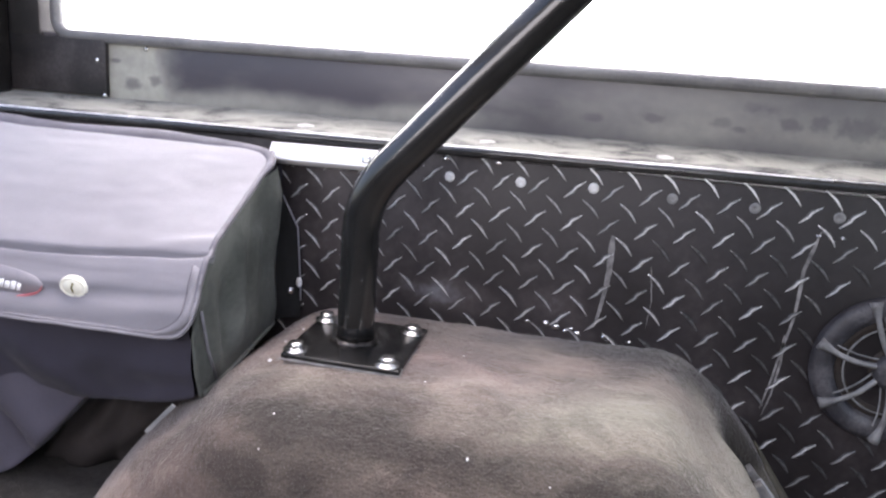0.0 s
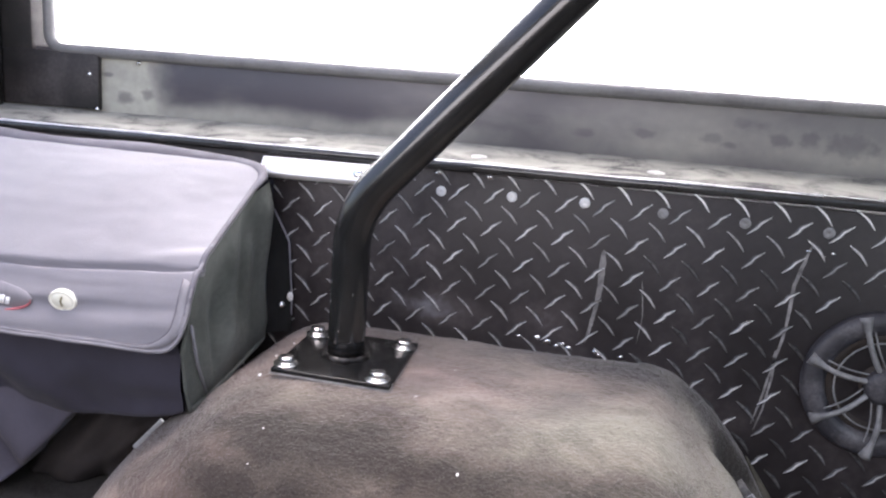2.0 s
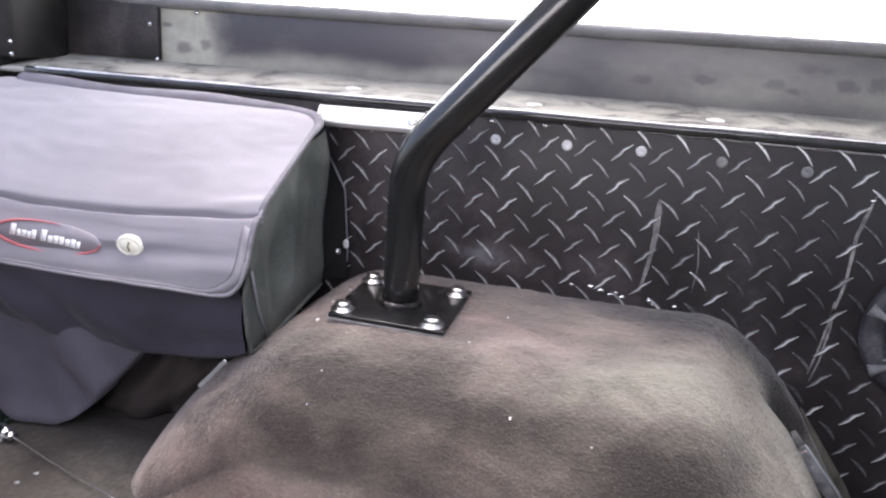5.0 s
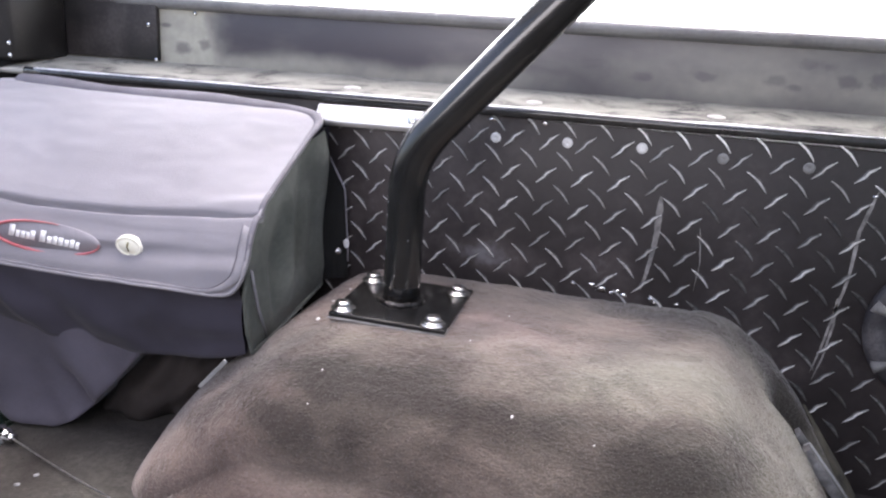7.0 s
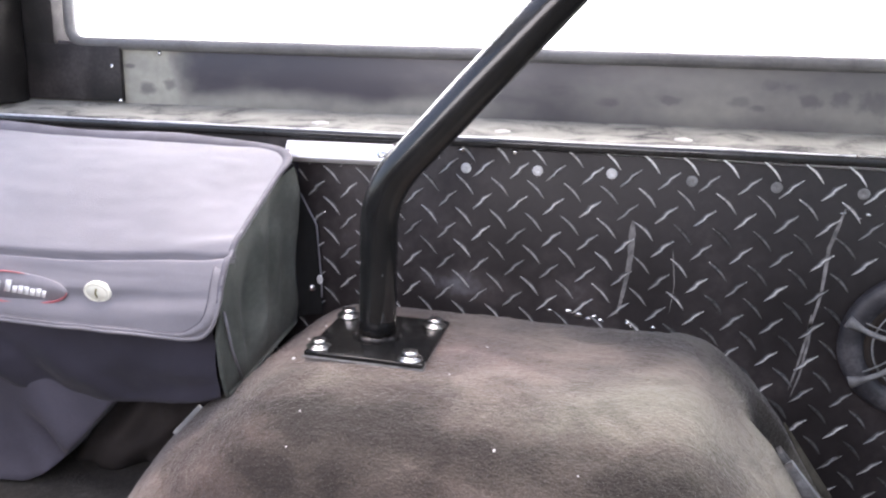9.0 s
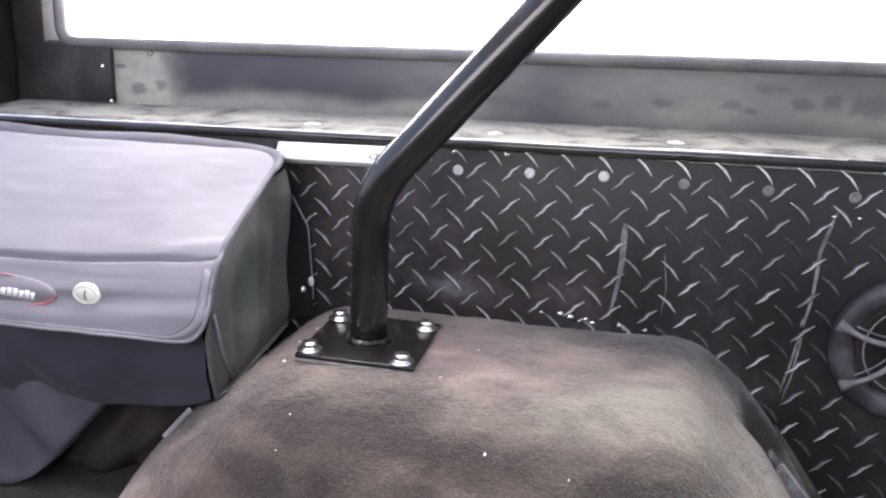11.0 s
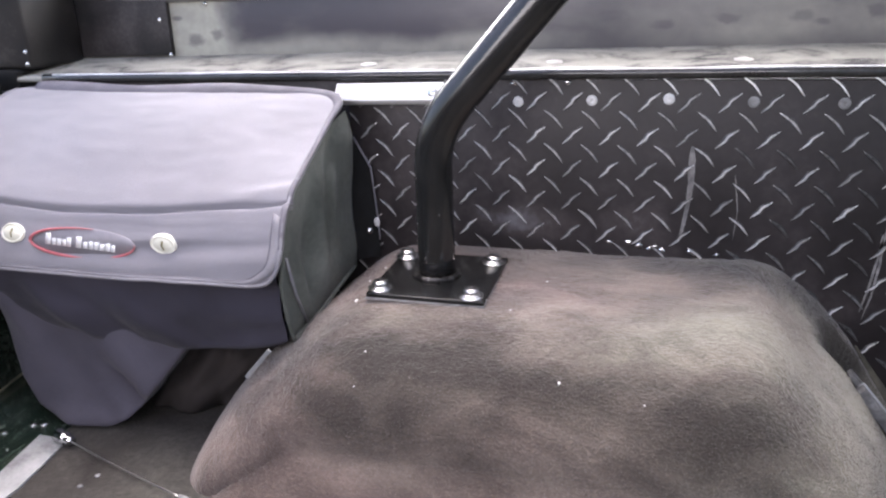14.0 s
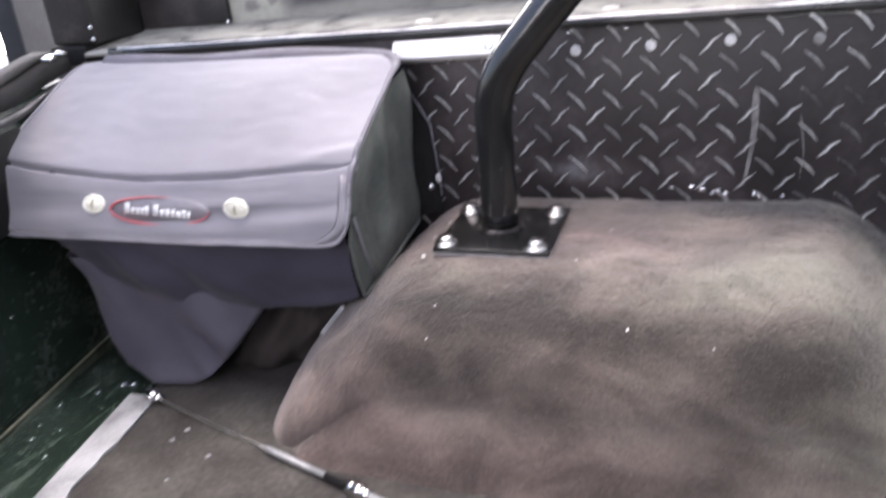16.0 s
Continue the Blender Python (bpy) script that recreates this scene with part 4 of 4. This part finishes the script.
p, nrm, ex, ez = badge_frame(-0.39, 0.47)
bm = bmesh.new()
rim = [bm.verts.new(p + ex * (0.082 * math.cos(2 * math.pi * k / 48)) + ez * (0.0205 * math.sin(2 * math.pi * k / 48)) + nrm * 0.0026) for k in range(48)]
back = [bm.verts.new(v.co - nrm * 0.004) for v in rim]
bm.faces.new(rim)
for k in range(48):
    bm.faces.new((rim[k], back[k], back[(k + 1) % 48], rim[(k + 1) % 48]))
badge = part("badge", bm, BADGE_GREY, bag, "oval grey badge with a red rim and pale bars")
bm = bmesh.new()
arc = [p + ex * (0.082 * math.cos(th)) + ez * (0.0205 * math.sin(th)) + nrm * 0.0032 for th in [radians(75 + 6 * k) for k in range(0, 49)]]
sweep(bm, arc, lambda t: 0.0004 + 0.0019 * math.sin(math.pi * t) ** 0.6, 8)
part("badge_rim", bm, BADGE_RED, badge, "thin red oval rim")
xs = -0.057
for w, h in ((0.006, 0.010), (0.004, 0.006), (0.005, 0.006), (0.004, 0.006), (0.005, 0.008), (0.0035, 0.0), (0.006, 0.010), (0.005, 0.006), (0.005, 0.007), (0.005, 0.007), (0.005, 0.006), (0.005, 0.007), (0.004, 0.006)):
    w, h = w * 1.68, h * 1.6
    if h:
        bm = bmesh.new()
        c = p + ex * (xs + w / 2) + ez * (-0.006 + h / 2 - 0.05 * (xs + 0.02)) + nrm * 0.0034
        vv = [bm.verts.new(c + ex * (sx * w * 0.43 + sz * h * 0.11) + ez * (sz * h / 2) + nrm * d) for d in (0, 0.0006) for sx, sz in ((-1, -1), (1, -1), (1, 1), (-1, 1))]
        for f in ((4, 5, 6, 7), (0, 1, 5, 4), (1, 2, 6, 5), (2, 3, 7, 6), (3, 0, 4, 7)):
            bm.faces.new([vv[i] for i in f])
        part("letter_bar", bm, BADGE_WHITE, badge)
    xs += w + 0.0004
for x in (-0.268, -0.503):
    p, nrm, ex, ez = badge_frame(x, 0.42)
    bm = lathe(bmesh.new(), [(0, 0.0042), (0.0095, 0.004), (0.0100, 0.0032), (0.0112, 0.0032), (0.0118, 0.0042), (0.0132, 0.0036), (0.014, 0.001), (0.014, -0.004)], p, nrm, 32)
    for v in bm.verts:  # oval
        v.co += ex * ((v.co - p).dot(ex) * 0.42)
    snap = part("snap_disc", bm, DISC_CREAM, bag, "round cream plastic snap")
    bm = bmesh.new()
    sweep(bm, [p + nrm * 0.0044 + ez * 0.0065 + ex * 0.002, p + nrm * 0.0045 + ex * -0.001, p + nrm * 0.0044 - ez * 0.0065 + ex * 0.001], 0.0013, 6)
    part("snap_mark", bm, mottled("brass_mark", [(0.3, (0.16, 0.14, 0.06)), (0.7, (0.3, 0.27, 0.13))], 60, 0.4) if x > -0.4 else bpy.data.materials["brass_mark"], snap)
bm = bmesh.new()
grid(bm, gusset, 8, 30)
gus = part("gusset", bm, STRAP, bag, "slack black gusset at the back of the bag")
bm = bmesh.new()
sweep(bm, [gusset(1, k / 24) + Vector((0.001, -0.002, 0)) for k in range(4, 22)], 0.0014, 8)
part("gusset_cord", bm, PIPING, gus, "thin pale cord along the gusset edge")
bm = bmesh.new()
bmesh.ops.create_icosphere(bm, subdivisions=2, radius=0.006)
for v in bm.verts:
    v.co = Vector((-0.076 + v.co.x * 0.8, 0.184 + v.co.y * 0.5, 0.037 + v.co.z * 1.3))
part("pull_tab", bm, SCREW_PALE, gus, "small pale pull tab on the cord")
for sx, y, z in ((-0.107, 0.134, 0.160), (-0.088, 0.184, 0.024)):
    bm = lathe(bmesh.new(), [(0, 0.006), (0.004, 0.005), (0.006, 0.002), (0.0065, -0.003)], (sx, y - 0.004, z), (0.8, -0.6, 0.1), 16)
    part("snap", bm, CHROME, bag, "small chrome side snap")

# slack dark cloth hanging under the bag
def skirt(u, v):
    x0, x1 = -0.30 - 0.10 * v, -0.115 - 0.125 * v
    x = x0 + (x1 - x0) * u
    fold = 0.016 * math.sin(7 * u + 2.6 * v) * (0.4 + 0.6 * v) + 0.02 * noise.noise(Vector((5 * u, 3 * v, 8)))
    return Vector((x, 0.02 - 0.01 * v + fold, -0.05 - 0.172 * v + 0.004 * math.sin(9 * u)))


bm = bmesh.new()
grid(bm, skirt, 48, 20)
sk = part("skirt", bm, SKIRT_CLOTH, bag, "loose faded black cloth hanging in folds under the bag")
md = sk.modifiers.new("thick", "SOLIDIFY")
md.thickness, md.offset = 0.003, 0

# ---- speaker in the side wall ----
spk = thing("speaker", "dusty round grey speaker with a spoked grille in the tread plate", "speaker", (0, 0, 0))
SX, SZ, SR = 0.75, 0.034, 0.1
c = Vector((SX, WALL, SZ))
bm = lathe(bmesh.new(), [(SR, 0.0), (SR, 0.008), (SR - 0.006, 0.014), (SR - 0.02, 0.0155), (SR - 0.029, 0.011), (SR - 0.032, 0.002)], c, (0, -1, 0), 64)
part("ring", bm, SPEAKER_GREY, spk, "dusty grey outer ring")
bm = lathe(bmesh.new(), [(SR - 0.031, 0.003), (SR - 0.035, 0.005), (SR - 0.04, 0.002), (0.05, -0.002), (0.022, 0.0005), (0.018, 0.006), (0, 0.009)], c, (0, -1, 0), 48)
part("cone", bm, SPEAKER_CONE, spk, "brown paper cone")
bm = bmesh.new()
sweep(bm, [c + Vector((0.06 * math.cos(2 * math.pi * k / 48), -0.011, 0.06 * math.sin(2 * math.pi * k / 48))) for k in range(49)], 0.0013, 8)
part("wire_ring", bm, SPOKE_METAL, spk, "thin pale ring of the grille")
for k in range(7):
    th = radians(164 + 360 / 7 * k)
    d = Vector((math.cos(th), 0, math.sin(th)))
    s = Vector((-d.z, 0, d.x))
    bm = bmesh.new()
    pts = [c + d * (0.02 + (SR - 0.022) * t) + Vector((0, -0.013 - 0.006 * math.sin(t * math.pi), 0)) + s * (0.004 * math.sin(t * math.pi)) for t in [i / 12 for i in range(13)]]
    sweep(bm, pts, lambda t: 0.0036 + 0.0052 * max(0, t - 0.74) / 0.26, 10)
    part("spoke", bm, SPOKE_METAL, spk, "dull metal spoke with a thick tip")
    bm = bmesh.new()
    sweep(bm, [q + s * -0.009 + Vector((0, 0.004, 0)) for q in pts[:11]], 0.0012, 8)
    part("spoke", bm, SPOKE_METAL, spk)
bm = lathe(bmesh.new(), [(0.024, 0.008), (0.024, 0.016), (0.018, 0.021), (0, 0.023)], c, (0, -1, 0), 32)
part("hub", bm, SPEAKER_GREY, spk, "central hub")

# ---- metal bracket and foam strip at the front foot of the arch ----
BRACKET_GREY = mottled("dusty_grey_metal", [(0.3, g(0.07)), (0.5, g(0.15)), (0.7, g(0.27))], 45, 0.55, rough_spread=0.1)
br = thing("slotted_bracket", "small grey slotted metal bracket beside the wheel arch carpet", "bracket", (0, 0, 0))
d = Vector((0.65, 0, -0.76)).normalized()
up = Vector((0.76, 0, 0.65))
o = Vector((0.604, 0.132, -0.125))
m = Matrix((d, Vector((0, 1, 0)), up)).transposed().to_4x4()
m.translation = o
for name, x0, x1, y0, y1, z0, z1, mat in (("rail", 0, 0.16, -0.010, 0.006, -0.012, 0.002, BRACKET_GREY), ("lip", 0, 0.16, 0.0062, 0.0085, -0.006, 0.004, SILL_GREY), ("rail", -0.014, 0.16, 0.009, 0.03, -0.008, -0.001, BRACKET_GREY)):
    bm = box_bm(x0, x1, y0, y1, z0, z1, 0.0008)
    bmesh.ops.transform(bm, matrix=m, verts=bm.verts)
    part(name, bm, mat, br)
for k in range(4):
    bm = box_bm(0.012 + 0.034 * k, 0.030 + 0.034 * k, 0.013, 0.023, -0.0012, 0.0012, 0.0008)
    bmesh.ops.transform(bm, matrix=m, verts=bm.verts)
    part("slot", bm, STRAP, br, "dark slot in the bracket")
bm = bmesh.new()
sweep(bm, [(x, WALL - 0.010, arch(x) + 0.001) for x in [0.6 + 0.006 * k for k in range(15)]], lambda t: 0.0015 + 0.010 * min(1, 1.2 * t), 12, flat=0.7)
tagged(obj("foam_strip", bm, FOAM), "dirty brown foam strip along the foot of the tread plate", "strip")

# bare strip at the rear edge of the arch carpet
d = Vector((-0.66, -0.02, -0.75)).normalized()
face = Vector((0.45, -0.8, 0.42))
w = d.cross(face).normalized()
nn = w.cross(d).normalized()
m = Matrix((d, w, nn)).transposed().to_4x4()
m.translation = (-0.106, -0.106, -0.038)
bm = box_bm(0.004, 0.06, -0.0028, 0.0028, -0.0015, 0.0015, 0.0006)
bmesh.ops.transform(bm, matrix=m, verts=bm.verts)
tagged(obj("edge_strip", bm, SILL_GREY), "bare pale metal strip at the carpet edge", "strip")

# ---- tailgate and sill ----
gate = thing("tailgate", "dark green painted tailgate, closed, glossy with bright specks", "tailgate", (0, 0, 0))
bm = bmesh.new()


def gate_x(y):
    return -0.72 - 0.2 * y


def skew(bm):
    for v in bm.verts:
        v.co.x += gate_x(v.co.y) - TAIL
    return bm


def rail_bm(*box):
    """A box cut into short lengths along y, so that it can bend."""
    bm = box_bm(*box[:6])
    cuts = [e for e in bm.edges if abs(e.verts[0].co.y - e.verts[1].co.y) > 0.5]
    bmesh.ops.subdivide_edges(bm, edges=cuts, cuts=40, use_grid_fill=True)
    return bm


def raised(bm):
    """The rail's end sweeps up to the beltline."""
    for v in bm.verts:
        k = max(0, min(1, (v.co.y + 0.02) / 0.19))
        v.co.z += 0.025 * k * k * (3 - 2 * k)
    return bm


def gate_face(u, v):
    y = OPP + (0.199 - OPP) * u
    z = FLOOR - 0.03 + (0.235 - FLOOR) * v
    low = max(0, min(1, (-0.1 - z) / 0.12))
    x = gate_x(y) + 0.016 * low * low * (3 - 2 * low) - 0.012 * math.exp(-((v - 0.5) / 0.2) ** 2) + wob((y, z, 0), 5, 0.003)
    return Vector((x, y, z))


grid(bm, gate_face, 50, 24)
panel = part("inner_panel", bm, GREEN_PAINT, gate)
md = panel.modifiers.new("thick", "SOLIDIFY")
md.thickness, md.offset = 0.03, 0
bm = skew(rail_bm(TAIL - 0.06, TAIL + 0.026, OPP, 0.17, 0.197, 0.222, 0.008, 3))
bmf = bmesh.new()
sweep(bmf, [(gate_x(y) + 0.038, y, FLOOR - 0.0085) for y in [0.15 - 0.05 * k for k in range(16)]], 0.0022, 8)
part("foot_bead", bmf, mottled("yellowed_sealer", [(0.3, (0.1, 0.095, 0.06)), (0.7, (0.22, 0.21, 0.15))], 40, 0.6), gate, "thin yellowed sealer bead")
part("top_rail", raised(bm), STRAP, gate, "black rail along the top")
bm = skew(rail_bm(TAIL - 0.05, TAIL - 0.0, OPP, 0.17, 0.2235, 0.230, 0.002))
part("seal", raised(bm), STRAP, gate, "black weather seal")
bm = skew(rail_bm(TAIL + 0.004, TAIL + 0.026, OPP, 0.15, 0.175, 0.187, 0.003))
part("rail_lip", raised(bm), LUG_FLANK, gate, "dull dark lip under the rail")
# added board that blacks out the brightly lit top of the gate
bm = skew(box_bm(TAIL - 0.002, TAIL + 0.02, OPP, 0.17, 0.02, 0.164, 0.003))
part("dark_board", bm, STRAP, gate, "black board added to darken the gate under the rail")
for y in (0.0, 0.035):
    bm = skew(box_bm(TAIL + 0.005, TAIL + 0.025, y + 0.122, y + 0.142, 0.223, 0.231, 0.003))
    part("latch", raised(bm), CHROME, gate, "chrome latch piece")

bm = skew(box_bm(TAIL + 0.03, TAIL + 0.235, OPP, 0.2, FLOOR - 0.03, FLOOR - 0.010, 0.003))
tagged(obj("sill", bm, SILL_GREEN), "glossy dark green painted rear sill", "sill", kind="structure")
bm = bmesh.new()
rnd = random.Random(5)
prev = None
for k in range(41):
    y = -0.112 - 0.9 * k / 40
    t = (-0.112 - y) / 0.22
    l, r = -0.500 + 0.04 * t, -0.452 + 0.036 * t + rnd.uniform(-0.003, 0.003) - (0.006 if 7 < k < 10 else 0)
    cur = [bm.verts.new((l, y, FLOOR + 0.001)), bm.verts.new((l, y, FLOOR + 0.004)), bm.verts.new((r, y, FLOOR + 0.004)), bm.verts.new((r, y, FLOOR + 0.001))]
    if prev:
        for a in range(4):
            bm.faces.new((prev[a], prev[(a + 1) % 4], cur[(a + 1) % 4], cur[a]))
    prev = cur
tagged(obj("sill_strip", bm, SILL_GREY, smooth=False), "pale worn metal threshold strip along the rear sill", "strip", kind="structure")

# steel cable with crimped ends along the floor
cable = thing("steel_cable", "thin steel cable with bright crimped ends lying on the floor", "cable", (0, 0, 0))
A, B = Vector((-0.445, -0.120, FLOOR + 0.011)), Vector((-0.045, -0.2395, FLOOR + 0.009))
dr = (B - A).normalized()
bm = bmesh.new()
sweep(bm, [A.lerp(B, 0.6 * k / 12) + Vector((0, 0, -0.003 * math.sin(math.pi * k / 12))) for k in range(13)], 0.0011, 8)
part("wire", bm, STEEL_CABLE, cable)
bm = bmesh.new()
sweep(bm, [A.lerp(B, 0.585), A.lerp(B, 0.60), A.lerp(B, 0.86)], lambda t: 0.0022 + 0.0016 * min(1, t * 4), 12)
part("sleeve", bm, SILL_GREY, cable, "pale plastic cable sleeve")
bm = bmesh.new()
sweep(bm, [A.lerp(B, 0.86), A.lerp(B, 0.87), A.lerp(B, 0.965)], 0.0052, 12)
part("shrink_sleeve", bm, STRAP, cable, "black shrink sleeve")
for q in (A, B):
    bm = bmesh.new()
    sweep(bm, [q + dr * t for t in (-0.018, -0.013, -0.006, -0.005, 0.0, 0.001, 0.006, 0.007, 0.014)], lambda t: 0.0105 - 0.004 * t + 0.0012 * math.sin(40 * t), 12)
    part("ferrule", bm, CHROME, cable, "bright crimped ferrule")
bm = bmesh.new()
sweep(bm, [B + dr * 0.012, B + dr * 0.06, B + dr * 0.14], 0.004, 10)
part("sleeve", bm, SILL_GREY, cable, "pale plastic cable sleeve")

# ---- small things ----
for x in (-0.106, 0.178, 0.43):
    bm = lathe(bmesh.new(), [(0, 0.003), (0.006, 0.0028), (0.0075, 0.0016), (0.0125, 0.0013), (0.013, -0.001)], (x, 0.262, belt(x) + 0.0072), (0, 0, 1), 6 if x > 0 else 18)
    tagged(obj("ledge_bolt", bm, mottled("dusty_bolt", [(0.3, g(0.42, 1, 0.98, 0.92)), (0.7, g(0.75, 1, 0.98, 0.92))], 90, 0.4) if x < -0.1 else bpy.data.materials["dusty_bolt"]), "dusty bolt head on the ledge", "bolt", group="bolts on the ledge")
for x, y, z in ((-0.706, 0.2135, 0.286), (-0.706, 0.2135, 0.266), (-0.528, 0.343, 0.327), (-0.515, 0.343, 0.268), (-0.44, 0.354, 0.352)):
    bm = lathe(bmesh.new(), [(0, 0.003), (0.003, 0.0025), (0.0042, 0)], (x, y, z), (0, -1, 0), 14)
    tagged(obj("panel_screw", bm, ZINC), "small bright screw in the dark panel", "screw", group="screws in the panels")
rnd = random.Random(11)


def speck(p, size, label, long=1.0):
    bm = bmesh.new()
    bmesh.ops.create_icosphere(bm, subdivisions=1, radius=size)
    for v in bm.verts:
        v.co = Vector((v.co.x * (1 + rnd.uniform(-0.4, 0.4)), v.co.y * long, v.co.z * 0.5)) + Vector(p)
    return tagged(obj("lint", bm, LINT), label, "lint", group="lint on the carpet")


for x, y, z, size, long in ((0.253, -0.118, 0, 0.0017, 3.0), (0.205, 0.072, 0, 0.0014, 1), (0.177, -0.02, 0, 0.0014, 1), (0.02, -0.105, 0, 0.0013, 1.4), (0.018, -0.14, 0, 0.0013, 1),
                            (-0.026, -0.02, 0, 0.0028, 1.6), (-0.034, 0.046, 0, 0.0018, 1), (-0.03, 0.096, 0, 0.0018, 1), (0.345, -0.13, 0, 0.0014, 1), (0.14, 0.0, 0, 0.002, 1)):
    inset = 0.0 if y > EDGE_Y else DROP * (1 - math.sqrt(max(0, 1 - ((EDGE_Y - y) / R) ** 2)))
    speck((x, y, arch(x) - inset + 0.0025), size, "tiny white lint fleck on the carpet", long)
for x, z, w in ((0.298, 0.030, 0.004), (0.312, 0.024, 0.006), (0.325, 0.022, 0.003), (0.380, 0.022, 0.004), (0.386, 0.017, 0.003), (0.415, 0.019, 0.003), (0.343, 0.020, 0.004), (0.27, 0.028, 0.003), (0.334, 0.026, 0.0025), (0.132, 0.246, 0.004), (0.188, 0.247, 0.004), (0.206, 0.247, 0.004), (0.632, 0.199, 0.0028), (0.638, 0.204, 0.002), (0.661, 0.199, 0.0025), (0.651, 0.194, 0.0022)):
    bm = bmesh.new()
    bmesh.ops.create_icosphere(bm, subdivisions=1, radius=w * 1.15)
    for v in bm.verts:
        v.co = Vector((x + v.co.x * rnd.uniform(0.7, 2.0), WALL - 0.0005 + v.co.y * 0.12, z - (0.003 if z < 0.1 else 0) + v.co.z * rnd.uniform(0.3, 1.2)))
    part("chip", bm, CHROME, tread, "bright chip of bare metal")

# crumbs on the mat, bright specks on the green paint, a blue edge beside the threshold
for x, y, w in ((-0.352, -0.17, 0.004), (-0.358, -0.195, 0.004), (-0.285, -0.215, 0.0035), (-0.25, -0.30, 0.003), (-0.31, -0.27, 0.0025)):
    bm = bmesh.new()
    bmesh.ops.create_icosphere(bm, subdivisions=1, radius=w)
    for v in bm.verts:
        v.co = Vector((x + v.co.x * rnd.uniform(0.6, 1.5), y + v.co.y * rnd.uniform(0.6, 1.4), FLOOR + 0.0008 + max(-0.0004, v.co.z * 0.4)))
    tagged(obj("crumb", bm, SILL_GREY), "pale crumb of dirt on the floor mat", "crumb", group="crumbs on the floor")
sill_ob = bpy.data.objects["sill"]
for x, y, w in ((-0.575, -0.105, 0.006), (-0.532, -0.07, 0.009), (-0.55, -0.075, 0.008), (-0.61, -0.15, 0.004), (-0.585, -0.23, 0.005), (-0.56, -0.2, 0.004), (-0.535, -0.14, 0.003), (-0.53, -0.26, 0.004), (-0.6, -0.2, 0.003)):
    bm = bmesh.new()
    bmesh.ops.create_icosphere(bm, subdivisions=1, radius=w)
    for v in bm.verts:
        v.co = Vector((x + v.co.x * rnd.uniform(0.6, 1.4), y + v.co.y * rnd.uniform(0.6, 1.4), FLOOR - 0.0098 + max(0, v.co.z * 0.35)))
    part("chip", bm, CHROME, sill_ob, "small bright speck on the green paint")
for y, z, w in ((-0.12, -0.1, 0.004), (-0.16, -0.13, 0.005), (-0.05, -0.06, 0.003), (-0.2, 0.0, 0.003)):
    bm = bmesh.new()
    bmesh.ops.create_icosphere(bm, subdivisions=1, radius=w)
    for v in bm.verts:
        v.co = Vector((gate_x(y) + 0.013 + v.co.x * 0.25, y + v.co.y * rnd.uniform(0.6, 1.5), z + v.co.z * rnd.uniform(0.4, 0.9)))
    part("chip", bm, CHROME, gate, "small bright speck on the green paint")
bm = bmesh.new()
prev = None
for k in range(31):
    y = -0.118 - 0.6 * k / 30
    t = (-0.112 - y) / 0.22
    l = -0.500 + 0.04 * t
    cur = [bm.verts.new((l - 0.010 + rnd.uniform(-0.002, 0.002), y, FLOOR - 0.0092)), bm.verts.new((l - 0.001, y, FLOOR - 0.0085))]
    if prev:
        bm.faces.new((prev[0], prev[1], cur[1], cur[0]))
    prev = cur
part("blue_edge", bm, mottled("blue_streak", [(0.42, (0.01, 0.02, 0.03)), (0.5, (0.04, 0.1, 0.26)), (0.7, (0.1, 0.2, 0.42))], 24, 0.35), sill_ob, "thin ragged blue streak beside the threshold")
